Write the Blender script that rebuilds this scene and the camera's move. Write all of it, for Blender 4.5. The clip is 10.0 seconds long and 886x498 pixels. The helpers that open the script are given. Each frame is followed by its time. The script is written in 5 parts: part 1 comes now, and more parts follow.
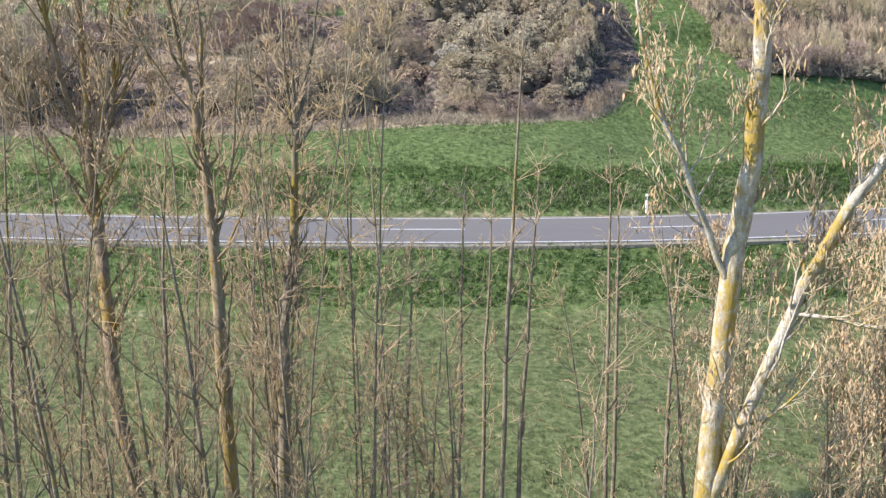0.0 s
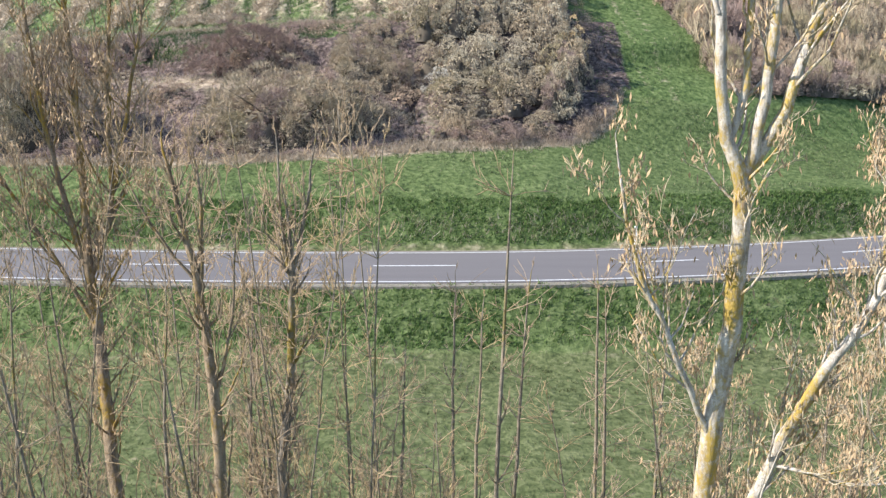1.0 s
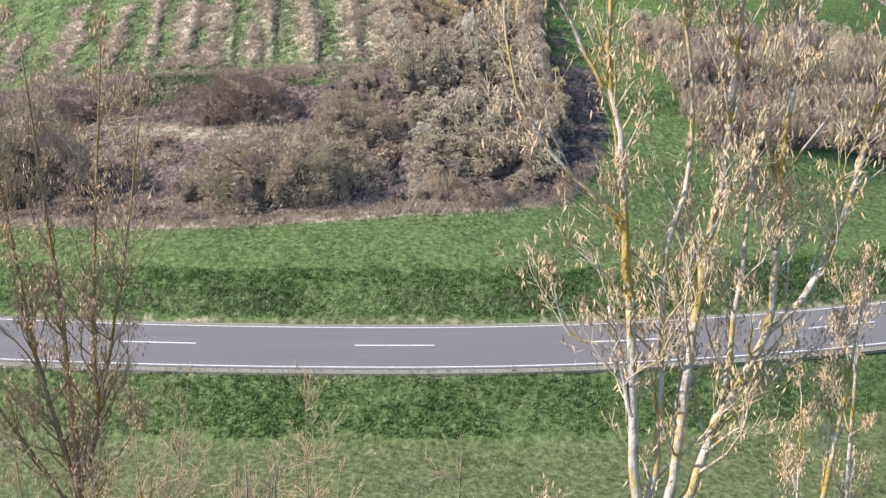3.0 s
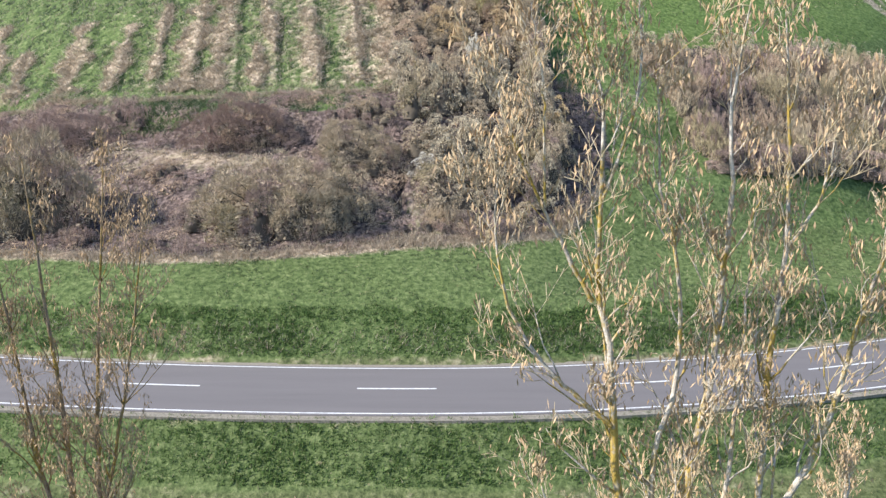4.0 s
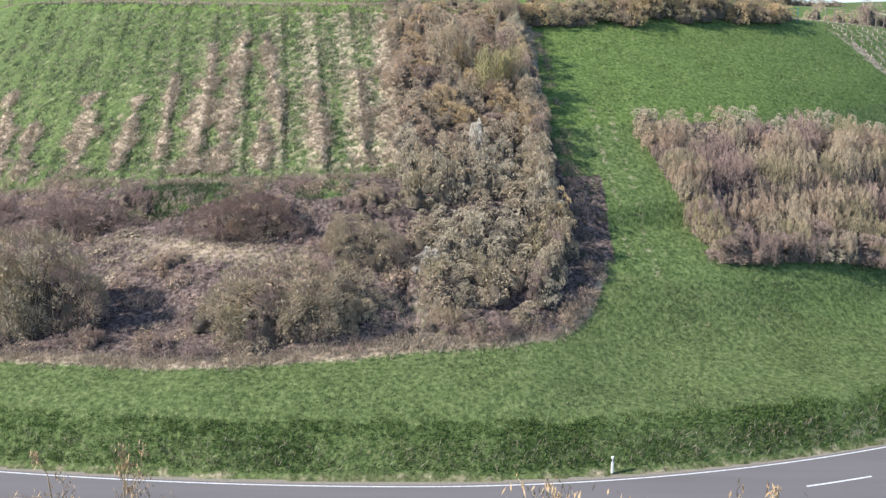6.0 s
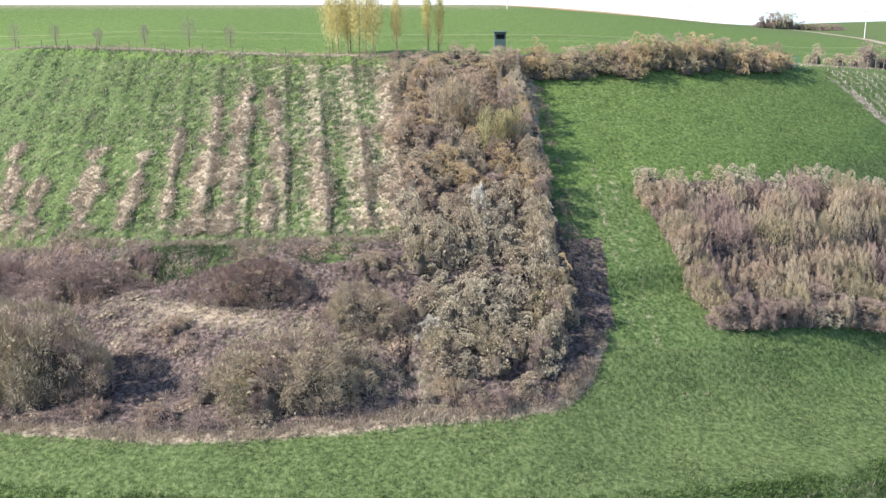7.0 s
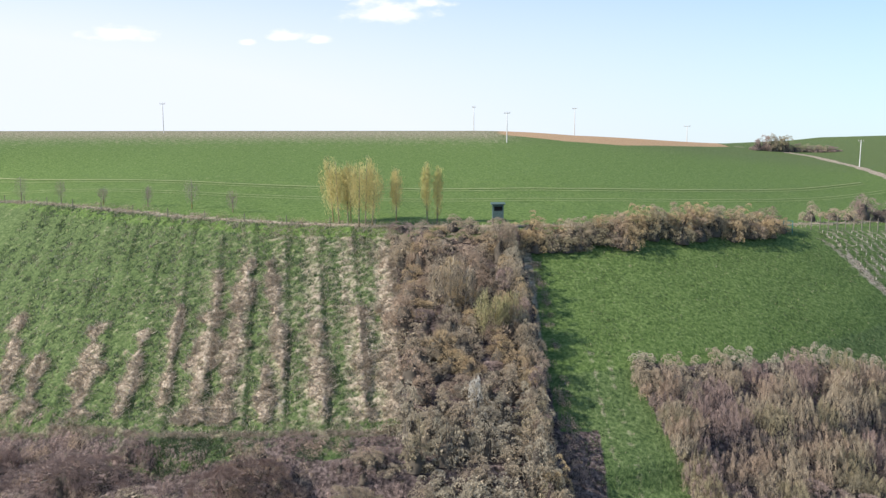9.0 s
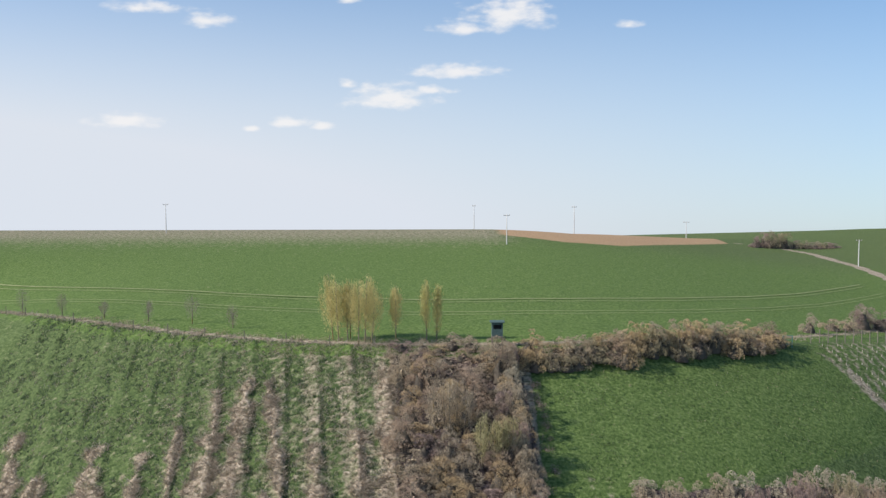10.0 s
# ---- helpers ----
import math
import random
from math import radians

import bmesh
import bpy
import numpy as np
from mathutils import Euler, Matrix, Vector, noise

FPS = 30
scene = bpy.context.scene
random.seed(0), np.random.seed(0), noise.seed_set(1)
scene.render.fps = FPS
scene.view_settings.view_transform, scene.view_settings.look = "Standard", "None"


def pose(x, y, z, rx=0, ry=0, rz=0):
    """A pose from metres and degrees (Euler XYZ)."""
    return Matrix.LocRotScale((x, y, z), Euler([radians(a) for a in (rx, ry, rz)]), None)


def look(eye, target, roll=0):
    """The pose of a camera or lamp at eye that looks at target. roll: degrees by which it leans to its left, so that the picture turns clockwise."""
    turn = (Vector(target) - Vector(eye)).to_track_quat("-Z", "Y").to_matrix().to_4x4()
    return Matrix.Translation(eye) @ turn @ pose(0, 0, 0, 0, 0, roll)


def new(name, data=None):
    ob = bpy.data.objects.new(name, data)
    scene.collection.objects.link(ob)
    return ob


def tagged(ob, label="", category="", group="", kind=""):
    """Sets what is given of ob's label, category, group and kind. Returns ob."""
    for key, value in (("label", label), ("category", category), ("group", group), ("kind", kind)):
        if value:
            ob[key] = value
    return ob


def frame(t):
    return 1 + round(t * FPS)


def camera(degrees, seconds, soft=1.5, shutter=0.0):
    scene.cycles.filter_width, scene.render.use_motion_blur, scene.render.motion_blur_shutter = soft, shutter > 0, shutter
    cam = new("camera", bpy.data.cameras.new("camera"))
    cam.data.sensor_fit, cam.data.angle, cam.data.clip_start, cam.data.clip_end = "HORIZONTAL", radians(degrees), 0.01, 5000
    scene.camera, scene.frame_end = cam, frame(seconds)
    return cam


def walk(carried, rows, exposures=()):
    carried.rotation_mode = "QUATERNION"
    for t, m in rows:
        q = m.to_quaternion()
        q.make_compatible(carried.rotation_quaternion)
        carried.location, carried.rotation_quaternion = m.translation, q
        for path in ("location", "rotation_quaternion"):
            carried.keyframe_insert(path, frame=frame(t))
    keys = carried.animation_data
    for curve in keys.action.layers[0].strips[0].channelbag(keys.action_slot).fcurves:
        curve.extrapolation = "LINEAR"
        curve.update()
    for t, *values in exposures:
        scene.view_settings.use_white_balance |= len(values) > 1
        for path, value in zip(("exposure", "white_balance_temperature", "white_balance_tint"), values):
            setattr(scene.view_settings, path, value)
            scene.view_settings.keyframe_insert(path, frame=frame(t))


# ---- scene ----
cam = camera(46.99, 10.0, soft=1.4)
PATH = [
    (0.0, -0.509, -1.788, 7.930, 79.522, 0.053, 0.512),
    (0.5, -0.518, -1.851, 9.157, 79.088, 0.167, 0.152),
    (1.0, -0.517, -1.852, 10.423, 78.708, 0.228, -0.034),
    (1.5, -0.453, -1.942, 11.767, 78.238, 0.206, -0.297),
    (2.0, -0.286, -2.009, 13.220, 77.771, 0.111, -0.281),
    (2.5, -0.049, -2.131, 14.765, 77.314, -0.051, -0.314),
    (3.0, 0.183, -2.274, 16.379, 76.751, -0.121, -0.356),
    (3.2, 0.277, -2.304, 17.032, 76.532, -0.141, -0.329),
    (4.3, 0.358, -1.627, 20.316, 75.741, -0.114, 0.017),
    (4.5, 0.367, -1.504, 20.953, 75.732, -0.099, 0.013),
    (5.0, 0.356, -1.219, 22.555, 75.621, -0.064, 0.007),
    (5.5, 0.264, -1.062, 24.410, 75.346, -0.024, 0.018),
    (5.7, 0.238, -1.029, 25.212, 75.181, -0.006, 0.024),
    (6.8, 0.319, -0.862, 30.130, 75.306, 0.024, 0.286),
    (7.0, 0.332, -0.692, 30.886, 75.520, 0.029, 0.263),
    (7.5, 0.378, -0.296, 32.902, 76.251, 0.030, 0.277),
    (8.0, 0.501, 0.056, 34.928, 77.537, 0.045, 0.320),
    (8.5, 0.622, 0.342, 36.838, 79.001, 0.070, 0.359),
    (9.0, 0.723, 0.557, 38.860, 80.459, 0.057, 0.408),
    (9.5, 0.809, 0.613, 40.686, 82.414, 0.103, 0.440),
    (10.0, 0.954, 0.610, 42.301, 85.169, 0.175, 0.485),
]
walk(cam, [(t, pose(*p)) for t, *p in PATH], [(0.0, 0.98), (2.5, 0.95), (4.5, 0.88), (5.5, 0.76), (7.0, 0.98), (8.0, 0.9), (9.0, 0.44), (10.0, 0.09)])

# ---- light ----
SUN = Vector((-0.81, -0.17, 0.555)).normalized()     # towards the sun
sun = new("sun", bpy.data.lights.new("sun", "SUN"))
sun.data.energy, sun.data.angle, sun.data.color = 5.0, radians(0.6), (1.0, 0.945, 0.885)
sun.matrix_world = look(SUN * 50, (0, 0, 0))

world = bpy.data.worlds.new("sky")
scene.world = world
world.use_nodes = True
WN, WL = world.node_tree.nodes, world.node_tree.links
WN.clear()


def wnode(kind, *ins, **props):
    """A node of the sky with its inputs linked or set."""
    n = WN.new(kind)
    for k, v in props.items():
        setattr(n, k, v)
    for i, v in enumerate(ins):
        if v is None:
            continue
        if isinstance(v, bpy.types.NodeSocket):
            WL.new(v, n.inputs[i])
        else:
            n.inputs[i].default_value = v
    return n


def wmath(op, *ins):
    return wnode("ShaderNodeMath", *ins, operation=op).outputs[0]


coord = wnode("ShaderNodeTexCoord")
sep = wnode("ShaderNodeSeparateXYZ", coord.outputs["Generated"])
lifted = wmath("ADD", wmath("MAXIMUM", sep.outputs[2], -0.075), 0.085)
sky_way = wnode("ShaderNodeCombineXYZ", sep.outputs[0], sep.outputs[1], lifted)
sky = wnode("ShaderNodeTexSky", sky_way.outputs[0])
sky.sky_type, sky.sun_disc = "NISHITA", False
sky.sun_elevation, sky.sun_rotation = math.asin(SUN.z), math.atan2(SUN.x, SUN.y)
sky.air_density, sky.dust_density, sky.ozone_density = 1.0, 0.7, 1.2

# a few small fair-weather clouds: centre (azimuth, elevation) and half sizes, in degrees
CLOUDS = [(3.25, 8.0, 2.0, 1.05), (0.7, 7.3, 1.6, 0.35), (0.3, 5.0, 2.2, 0.45), (-3.4, 3.5, 2.0, 0.8), (-1.0, 4.0, 0.9, 0.3),
          (-8.8, 2.2, 1.1, 0.32), (-17.6, 2.2, 1.6, 0.42), (-16.4, 8.2, 1.6, 0.35), (-13.2, 7.6, 1.0, 0.42), (9.7, 7.4, 0.6, 0.25),
          (-7.2, 2.0, 0.6, 0.25), (-5.7, 8.9, 0.5, 0.25), (-11.0, 1.9, 0.4, 0.2), (-5.8, 4.3, 0.5, 0.3)]
azimuth = wmath("MULTIPLY", wmath("ARCTAN2", sep.outputs[0], sep.outputs[1]), 57.2958)
elevation = wmath("MULTIPLY", wmath("ARCSINE", sep.outputs[2]), 57.2958)
angles = wnode("ShaderNodeCombineXYZ", azimuth, wmath("MULTIPLY", elevation, 2.2), 0.0)
puffs = wnode("ShaderNodeTexNoise", angles.outputs[0], None, 0.9, 4.0, 0.5)
total = None
for ca, ce, ra, re in CLOUDS:
    u = wmath("DIVIDE", wmath("SUBTRACT", azimuth, ca), ra)
    v = wmath("DIVIDE", wmath("SUBTRACT", elevation, ce), re)
    v = wmath("MAXIMUM", v, wmath("MULTIPLY", v, -1.7))          # flatter underneath
    fall = wmath("SUBTRACT", 1.0, wmath("SQRT", wmath("ADD", wmath("MULTIPLY", u, u), wmath("MULTIPLY", v, v))))
    total = fall if total is None else wmath("MAXIMUM", total, fall)
shape = wmath("ADD", total, wmath("MULTIPLY", wmath("SUBTRACT", puffs.outputs[0], 0.5), 2.6))
cover = wnode("ShaderNodeMapRange", shape, -0.5, 0.95, 0.0, 0.92)
cover.interpolation_type = "SMOOTHSTEP"
# pale spring haze that thickens towards the horizon and towards the sun
haze_low = wnode("ShaderNodeMapRange", elevation, 13.0, -4.5, 0.12, 0.9)
haze_low.interpolation_type = "SMOOTHSTEP"
haze_side = wnode("ShaderNodeMapRange", azimuth, 22.0, -36.0, -0.35, 0.8)
hazy = wnode("ShaderNodeMix", data_type="RGBA")
WL.new(wmath("MINIMUM", wmath("ADD", haze_low.outputs[0], wmath("MULTIPLY", haze_side.outputs[0], haze_low.outputs[0])), 1.0), hazy.inputs[0])
tinted = wnode("ShaderNodeMix", data_type="RGBA", blend_type="MULTIPLY")
tinted.inputs[0].default_value = 1.0
WL.new(sky.outputs[0], tinted.inputs[6])
tinted.inputs[7].default_value = (1.18, 1.67, 2.08, 1)
WL.new(tinted.outputs[2], hazy.inputs[6])
hazy.inputs[7].default_value = (9.5, 10.15, 11.2, 1)
mixed = wnode("ShaderNodeMix", data_type="RGBA")
WL.new(cover.outputs[0], mixed.inputs[0])
WL.new(hazy.outputs[2], mixed.inputs[6])
mixed.inputs[7].default_value = (11.9, 11.8, 11.9, 1)
SKY_STRENGTH = 0.071
back = wnode("ShaderNodeBackground", mixed.outputs[2], SKY_STRENGTH)
WL.new(back.outputs[0], wnode("ShaderNodeOutputWorld").inputs[0])


# ---- materials ----
def material(name, rough=0.9, specular=0.25):
    m = bpy.data.materials.new(name)
    m.use_nodes = True
    b = m.node_tree.nodes["Principled BSDF"]
    b.inputs["Roughness"].default_value = rough
    b.inputs["Specular IOR Level"].default_value = specular
    return m, m.node_tree.nodes, m.node_tree.links, b


def ramp(nodes, links, source, stops):
    r = nodes.new("ShaderNodeValToRGB")
    while len(r.color_ramp.elements) < len(stops):
        r.color_ramp.elements.new(0.5)
    for e, (p, c) in zip(r.color_ramp.elements, stops):
        e.position, e.color = p, (*c, 1)
    links.new(source, r.inputs[0])
    return r.outputs[0]


def texture(nodes, links, scale, detail=4.0, rough=0.6, stretch=(1, 1, 1)):
    co = nodes.new("ShaderNodeTexCoord")
    mp = nodes.new("ShaderNodeMapping")
    mp.inputs["Scale"].default_value = stretch
    links.new(co.outputs["Object"], mp.inputs[0])
    n = nodes.new("ShaderNodeTexNoise")
    n.inputs["Scale"].default_value, n.inputs["Detail"].default_value, n.inputs["Roughness"].default_value = scale, detail, rough
    links.new(mp.outputs[0], n.inputs["Vector"])
    return n.outputs[0]


def blend(nodes, links, a, b, factor, kind="MIX"):
    n = nodes.new("ShaderNodeMix")
    n.data_type, n.blend_type = "RGBA", kind
    for i, v in ((0, factor), (6, a), (7, b)):
        if isinstance(v, bpy.types.NodeSocket):
            links.new(v, n.inputs[i])
        else:
            n.inputs[i].default_value = v if i == 0 else (*v, 1)
    return n.outputs[2]


def value(nodes, links, op, a, b=0.0):
    n = nodes.new("ShaderNodeMath")
    n.operation = op
    for i, v in ((0, a), (1, b)):
        if isinstance(v, bpy.types.NodeSocket):
            links.new(v, n.inputs[i])
        else:
            n.inputs[i].default_value = v
    return n.outputs[0]


def bump(nodes, links, b, height, strength, distance):
    n = nodes.new("ShaderNodeBump")
    n.inputs["Strength"].default_value, n.inputs["Distance"].default_value = strength, distance
    links.new(height, n.inputs["Height"])
    links.new(n.outputs[0], b.inputs["Normal"])


def twig_material(name, dark, light, tint, spread=0.5):
    """Bare twigs: every twig has its own shade, every shrub its own tint."""
    m, N, L, b = material(name, 0.85, 0.15)
    g = N.new("ShaderNodeNewGeometry")
    tone = texture(N, L, 3.2, 3, 0.6)
    mixed = value(N, L, "ADD", value(N, L, "MULTIPLY", g.outputs["Random Per Island"], 0.35), value(N, L, "MULTIPLY", value(N, L, "SUBTRACT", tone, 0.2), 1.0))
    c = ramp(N, L, mixed, [(0.1, dark), (0.95, light)])
    o = N.new("ShaderNodeObjectInfo")
    c = blend(N, L, c, tint, value(N, L, "MULTIPLY", o.outputs["Random"], spread))
    L.new(c, b.inputs["Base Color"])
    return m


def bark_material(name, base, pale, moss, moss_amount=0.5):
    """Poplar bark: grey and pale streaks with ragged crusts of yellow lichen."""
    m, N, L, b = material(name, 0.92, 0.1)
    streak = texture(N, L, 11.0, 6, 0.7, (1, 1, 0.35))
    c = ramp(N, L, streak, [(0.32, base), (0.6, pale)])
    knot = texture(N, L, 26.0, 4, 0.75, (1, 1, 1.6))
    f = N.new("ShaderNodeMapRange")
    f.inputs[1].default_value, f.inputs[2].default_value, f.inputs[3].default_value, f.inputs[4].default_value = 0.34, 0.44, 0.75, 0.0
    L.new(knot, f.inputs[0])
    c = blend(N, L, c, [x * 0.55 for x in base], f.outputs[0])
    zone, crust = texture(N, L, 1.5, 4, 0.6, (1, 1, 0.6)), texture(N, L, 13.0, 6, 0.75, (1, 1, 0.6))
    patch = value(N, L, "ADD", value(N, L, "MULTIPLY", zone, 0.55), value(N, L, "MULTIPLY", crust, 0.45))
    f = N.new("ShaderNodeMapRange")
    f.inputs[1].default_value, f.inputs[2].default_value = 0.56 - 0.13 * moss_amount, 0.66 - 0.13 * moss_amount
    L.new(patch, f.inputs[0])
    c = blend(N, L, c, ramp(N, L, crust, [(0.35, [x * 0.55 for x in moss]), (0.65, moss)]), value(N, L, "MULTIPLY", f.outputs[0], 0.9))
    L.new(c, b.inputs["Base Color"])
    bump(N, L, b, value(N, L, "ADD", texture(N, L, 24.0, 5, 0.7, (1, 1, 0.35)), crust), 0.9, 0.03)
    return m


def plain_material(name, dark, light, scale=3.0, rough=0.8, relief=0.0, metal=0.0):
    m, N, L, b = material(name, rough)
    b.inputs["Metallic"].default_value = metal
    c = ramp(N, L, texture(N, L, scale, 6, 0.65), [(0.3, dark), (0.7, light)])
    L.new(c, b.inputs["Base Color"])
    if relief:
        bump(N, L, b, texture(N, L, scale * 6, 4), 0.5, relief)
    return m


def blade_material(name, dark, light, dry, dry_share):
    """Grass blades: each its own green, a share of them dry."""
    m, N, L, b = material(name, 0.8, 0.15)
    g = N.new("ShaderNodeNewGeometry")
    r = g.outputs["Random Per Island"]
    c = ramp(N, L, r, [(0.0, dark), (1.0 - dry_share, light), (min(1.0, 1.02 - dry_share), dry)])
    big = texture(N, L, 0.5, 6, 0.75)
    c = blend(N, L, c, [x * 0.8 for x in light], value(N, L, "MULTIPLY", big, 0.35))
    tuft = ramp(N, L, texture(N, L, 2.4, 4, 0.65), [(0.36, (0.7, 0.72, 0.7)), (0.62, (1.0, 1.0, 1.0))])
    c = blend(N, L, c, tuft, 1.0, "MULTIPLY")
    L.new(c, b.inputs["Base Color"])
    tr = N.new("ShaderNodeBsdfTranslucent")
    L.new(c, tr.inputs[0])
    mx = N.new("ShaderNodeMixShader")
    mx.inputs[0].default_value = 0.3
    L.new(b.outputs[0], mx.inputs[1])
    L.new(tr.outputs[0], mx.inputs[2])
    L.new(mx.outputs[0], N["Material Output"].inputs[0])
    return m


def ground_material():
    """Turf whose lushness, dryness and bare soil come from the land's own zones."""
    m, N, L, b = material("ground", 0.95, 0.1)

    def attr(name):
        a = N.new("ShaderNodeAttribute")
        a.attribute_name = name
        return a.outputs["Fac"]

    fine, mid, big = texture(N, L, 9.0, 4, 0.65), texture(N, L, 1.3, 5, 0.65), texture(N, L, 0.12, 4, 0.6)
    clump = texture(N, L, 3.4, 2, 0.5)
    grain = value(N, L, "ADD", value(N, L, "ADD", value(N, L, "MULTIPLY", clump, 0.5), value(N, L, "MULTIPLY", fine, 0.3)), value(N, L, "MULTIPLY", mid, 0.2))
    lean = ramp(N, L, grain, [(0.38, (0.06, 0.064, 0.031)), (0.5, (0.112, 0.11, 0.057)), (0.62, (0.175, 0.16, 0.095))])
    rich = ramp(N, L, grain, [(0.38, (0.042, 0.076, 0.026)), (0.5, (0.1, 0.15, 0.052)), (0.62, (0.172, 0.228, 0.09))])
    c = blend(N, L, lean, rich, attr("lush"))
    c = blend(N, L, c, blend(N, L, c, (0.7, 0.8, 0.55), 1.0, "MULTIPLY"), value(N, L, "MULTIPLY", big, 0.5))
    wheat = ramp(N, L, grain, [(0.36, (0.05, 0.09, 0.02)), (0.5, (0.118, 0.178, 0.045)), (0.64, (0.19, 0.25, 0.08))])
    c = blend(N, L, c, wheat, attr("crop"))
    straw = ramp(N, L, grain, [(0.38, (0.15, 0.115, 0.078)), (0.5, (0.37, 0.295, 0.215)), (0.62, (0.56, 0.465, 0.35))])

    def edged(name, width=0.28):
        s = value(N, L, "ADD", attr(name), value(N, L, "MULTIPLY", value(N, L, "SUBTRACT", mid, 0.5), 1.5))
        f = N.new("ShaderNodeMapRange")
        f.inputs[1].default_value, f.inputs[2].default_value = 0.5 - width, 0.5 + width
        L.new(s, f.inputs[0])
        return f.outputs[0]

    c = blend(N, L, c, straw, edged("dry"))
    soil = ramp(N, L, grain, [(0.35, (0.3, 0.185, 0.1)), (0.68, (0.56, 0.38, 0.22))])
    c = blend(N, L, c, soil, edged("soil"))
    litter = ramp(N, L, grain, [(0.38, (0.03, 0.023, 0.02)), (0.5, (0.096, 0.072, 0.066)), (0.62, (0.235, 0.18, 0.158))])
    c = blend(N, L, c, litter, edged("litter"))
    L.new(c, b.inputs["Base Color"])
    bump(N, L, b, grain, 0.8, 0.22)
    return m


def asphalt_material():
    m, N, L, b = material("asphalt", 0.85, 0.3)
    speck = texture(N, L, 60.0, 3, 0.8)
    c = ramp(N, L, speck, [(0.3, (0.085, 0.079, 0.08)), (0.7, (0.135, 0.125, 0.126))])
    wear = texture(N, L, 0.5, 5, 0.65, (0.12, 1.6, 1))
    c = blend(N, L, c, (0.19, 0.175, 0.175), value(N, L, "MULTIPLY", wear, 0.75))
    L.new(c, b.inputs["Base Color"])
    bump(N, L, b, speck, 0.4, 0.01)
    return m


M_GROUND = ground_material()
M_ASPHALT = asphalt_material()
M_GRAVEL = plain_material("verge gravel", (0.15, 0.135, 0.105), (0.29, 0.26, 0.215), 9.0, 0.95, 0.02)
M_TRAM = plain_material("worn wheat", (0.26, 0.29, 0.12), (0.38, 0.39, 0.19), 1.5, 0.95)
M_PAINT = plain_material("road paint", (0.42, 0.42, 0.42), (0.74, 0.74, 0.74), 5.0, 0.6)
M_BARK_LICHEN = bark_material("bark with yellow lichen", (0.24, 0.195, 0.15), (0.62, 0.565, 0.49), (0.46, 0.31, 0.05), 0.66)
M_BARK_GREY = bark_material("grey bark", (0.11, 0.09, 0.065), (0.33, 0.28, 0.22), (0.32, 0.23, 0.05), 0.5)
M_BARK_BROWN = bark_material("brown bark with lichen", (0.13, 0.095, 0.06), (0.34, 0.26, 0.18), (0.38, 0.25, 0.05), 0.6)
M_BARK_THIN = bark_material("dark sapling bark", (0.13, 0.105, 0.075), (0.3, 0.25, 0.19), (0.25, 0.2, 0.06), 0.35)
M_TWIG = twig_material("poplar twigs", (0.24, 0.19, 0.13), (0.6, 0.52, 0.4), (0.42, 0.33, 0.14), 0.35)
M_TWIG_DARK = twig_material("brown twigs", (0.2, 0.14, 0.09), (0.56, 0.42, 0.3), (0.42, 0.31, 0.12), 0.5)
M_CATKIN = twig_material("dry catkins", (0.27, 0.18, 0.105), (0.58, 0.425, 0.27), (0.52, 0.355, 0.195), 0.4)
M_SCRUB = {
    "mauve": twig_material("mauve-brown twigs", (0.085, 0.062, 0.055), (0.57, 0.435, 0.37), (0.38, 0.268, 0.222)),
    "grey": twig_material("grey-brown twigs", (0.145, 0.115, 0.08), (0.68, 0.56, 0.405), (0.47, 0.375, 0.25)),
    "olive": twig_material("olive twigs", (0.109, 0.091, 0.058), (0.543, 0.460, 0.309), (0.424, 0.352, 0.199)),
    "bloom": twig_material("twigs with pale blossom", (0.175, 0.145, 0.1), (0.72, 0.63, 0.48), (0.5, 0.425, 0.29)),
    "russet": twig_material("russet twigs", (0.15, 0.108, 0.076), (0.7, 0.54, 0.395), (0.5, 0.36, 0.25)),
    "dark": twig_material("dark twigs and inner shade", (0.05, 0.042, 0.034), (0.16, 0.132, 0.104), (0.1, 0.085, 0.06)),
    "spring": twig_material("fresh yellow-green twigs", (0.32, 0.31, 0.1), (0.7, 0.64, 0.27), (0.7, 0.53, 0.27), 0.6),
    "golden": twig_material("golden-brown twigs", (0.18, 0.128, 0.07), (0.78, 0.59, 0.365), (0.56, 0.42, 0.22)),
    "budding": twig_material("twigs with yellow-green buds", (0.142, 0.128, 0.063), (0.543, 0.493, 0.257), (0.424, 0.377, 0.187)),
    "white": twig_material("twigs in white blossom", (0.42, 0.38, 0.32), (0.82, 0.78, 0.7), (0.7, 0.64, 0.53)),
    "haze": twig_material("fine mauve twigs", (0.2, 0.15, 0.135), (0.44, 0.36, 0.32), (0.32, 0.24, 0.2)),
}
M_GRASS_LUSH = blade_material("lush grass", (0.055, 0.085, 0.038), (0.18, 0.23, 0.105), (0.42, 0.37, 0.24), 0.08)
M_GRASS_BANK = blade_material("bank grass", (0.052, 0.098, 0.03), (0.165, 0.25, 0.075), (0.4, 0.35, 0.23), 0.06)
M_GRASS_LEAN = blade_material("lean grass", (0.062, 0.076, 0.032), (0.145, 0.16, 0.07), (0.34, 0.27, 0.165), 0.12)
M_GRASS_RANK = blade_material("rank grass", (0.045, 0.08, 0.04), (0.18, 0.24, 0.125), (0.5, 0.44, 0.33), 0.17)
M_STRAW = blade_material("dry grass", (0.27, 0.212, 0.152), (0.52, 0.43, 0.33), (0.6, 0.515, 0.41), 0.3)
M_HUT = plain_material("green weathered boards", (0.055, 0.09, 0.082), (0.11, 0.165, 0.15), 6.0, 0.85)
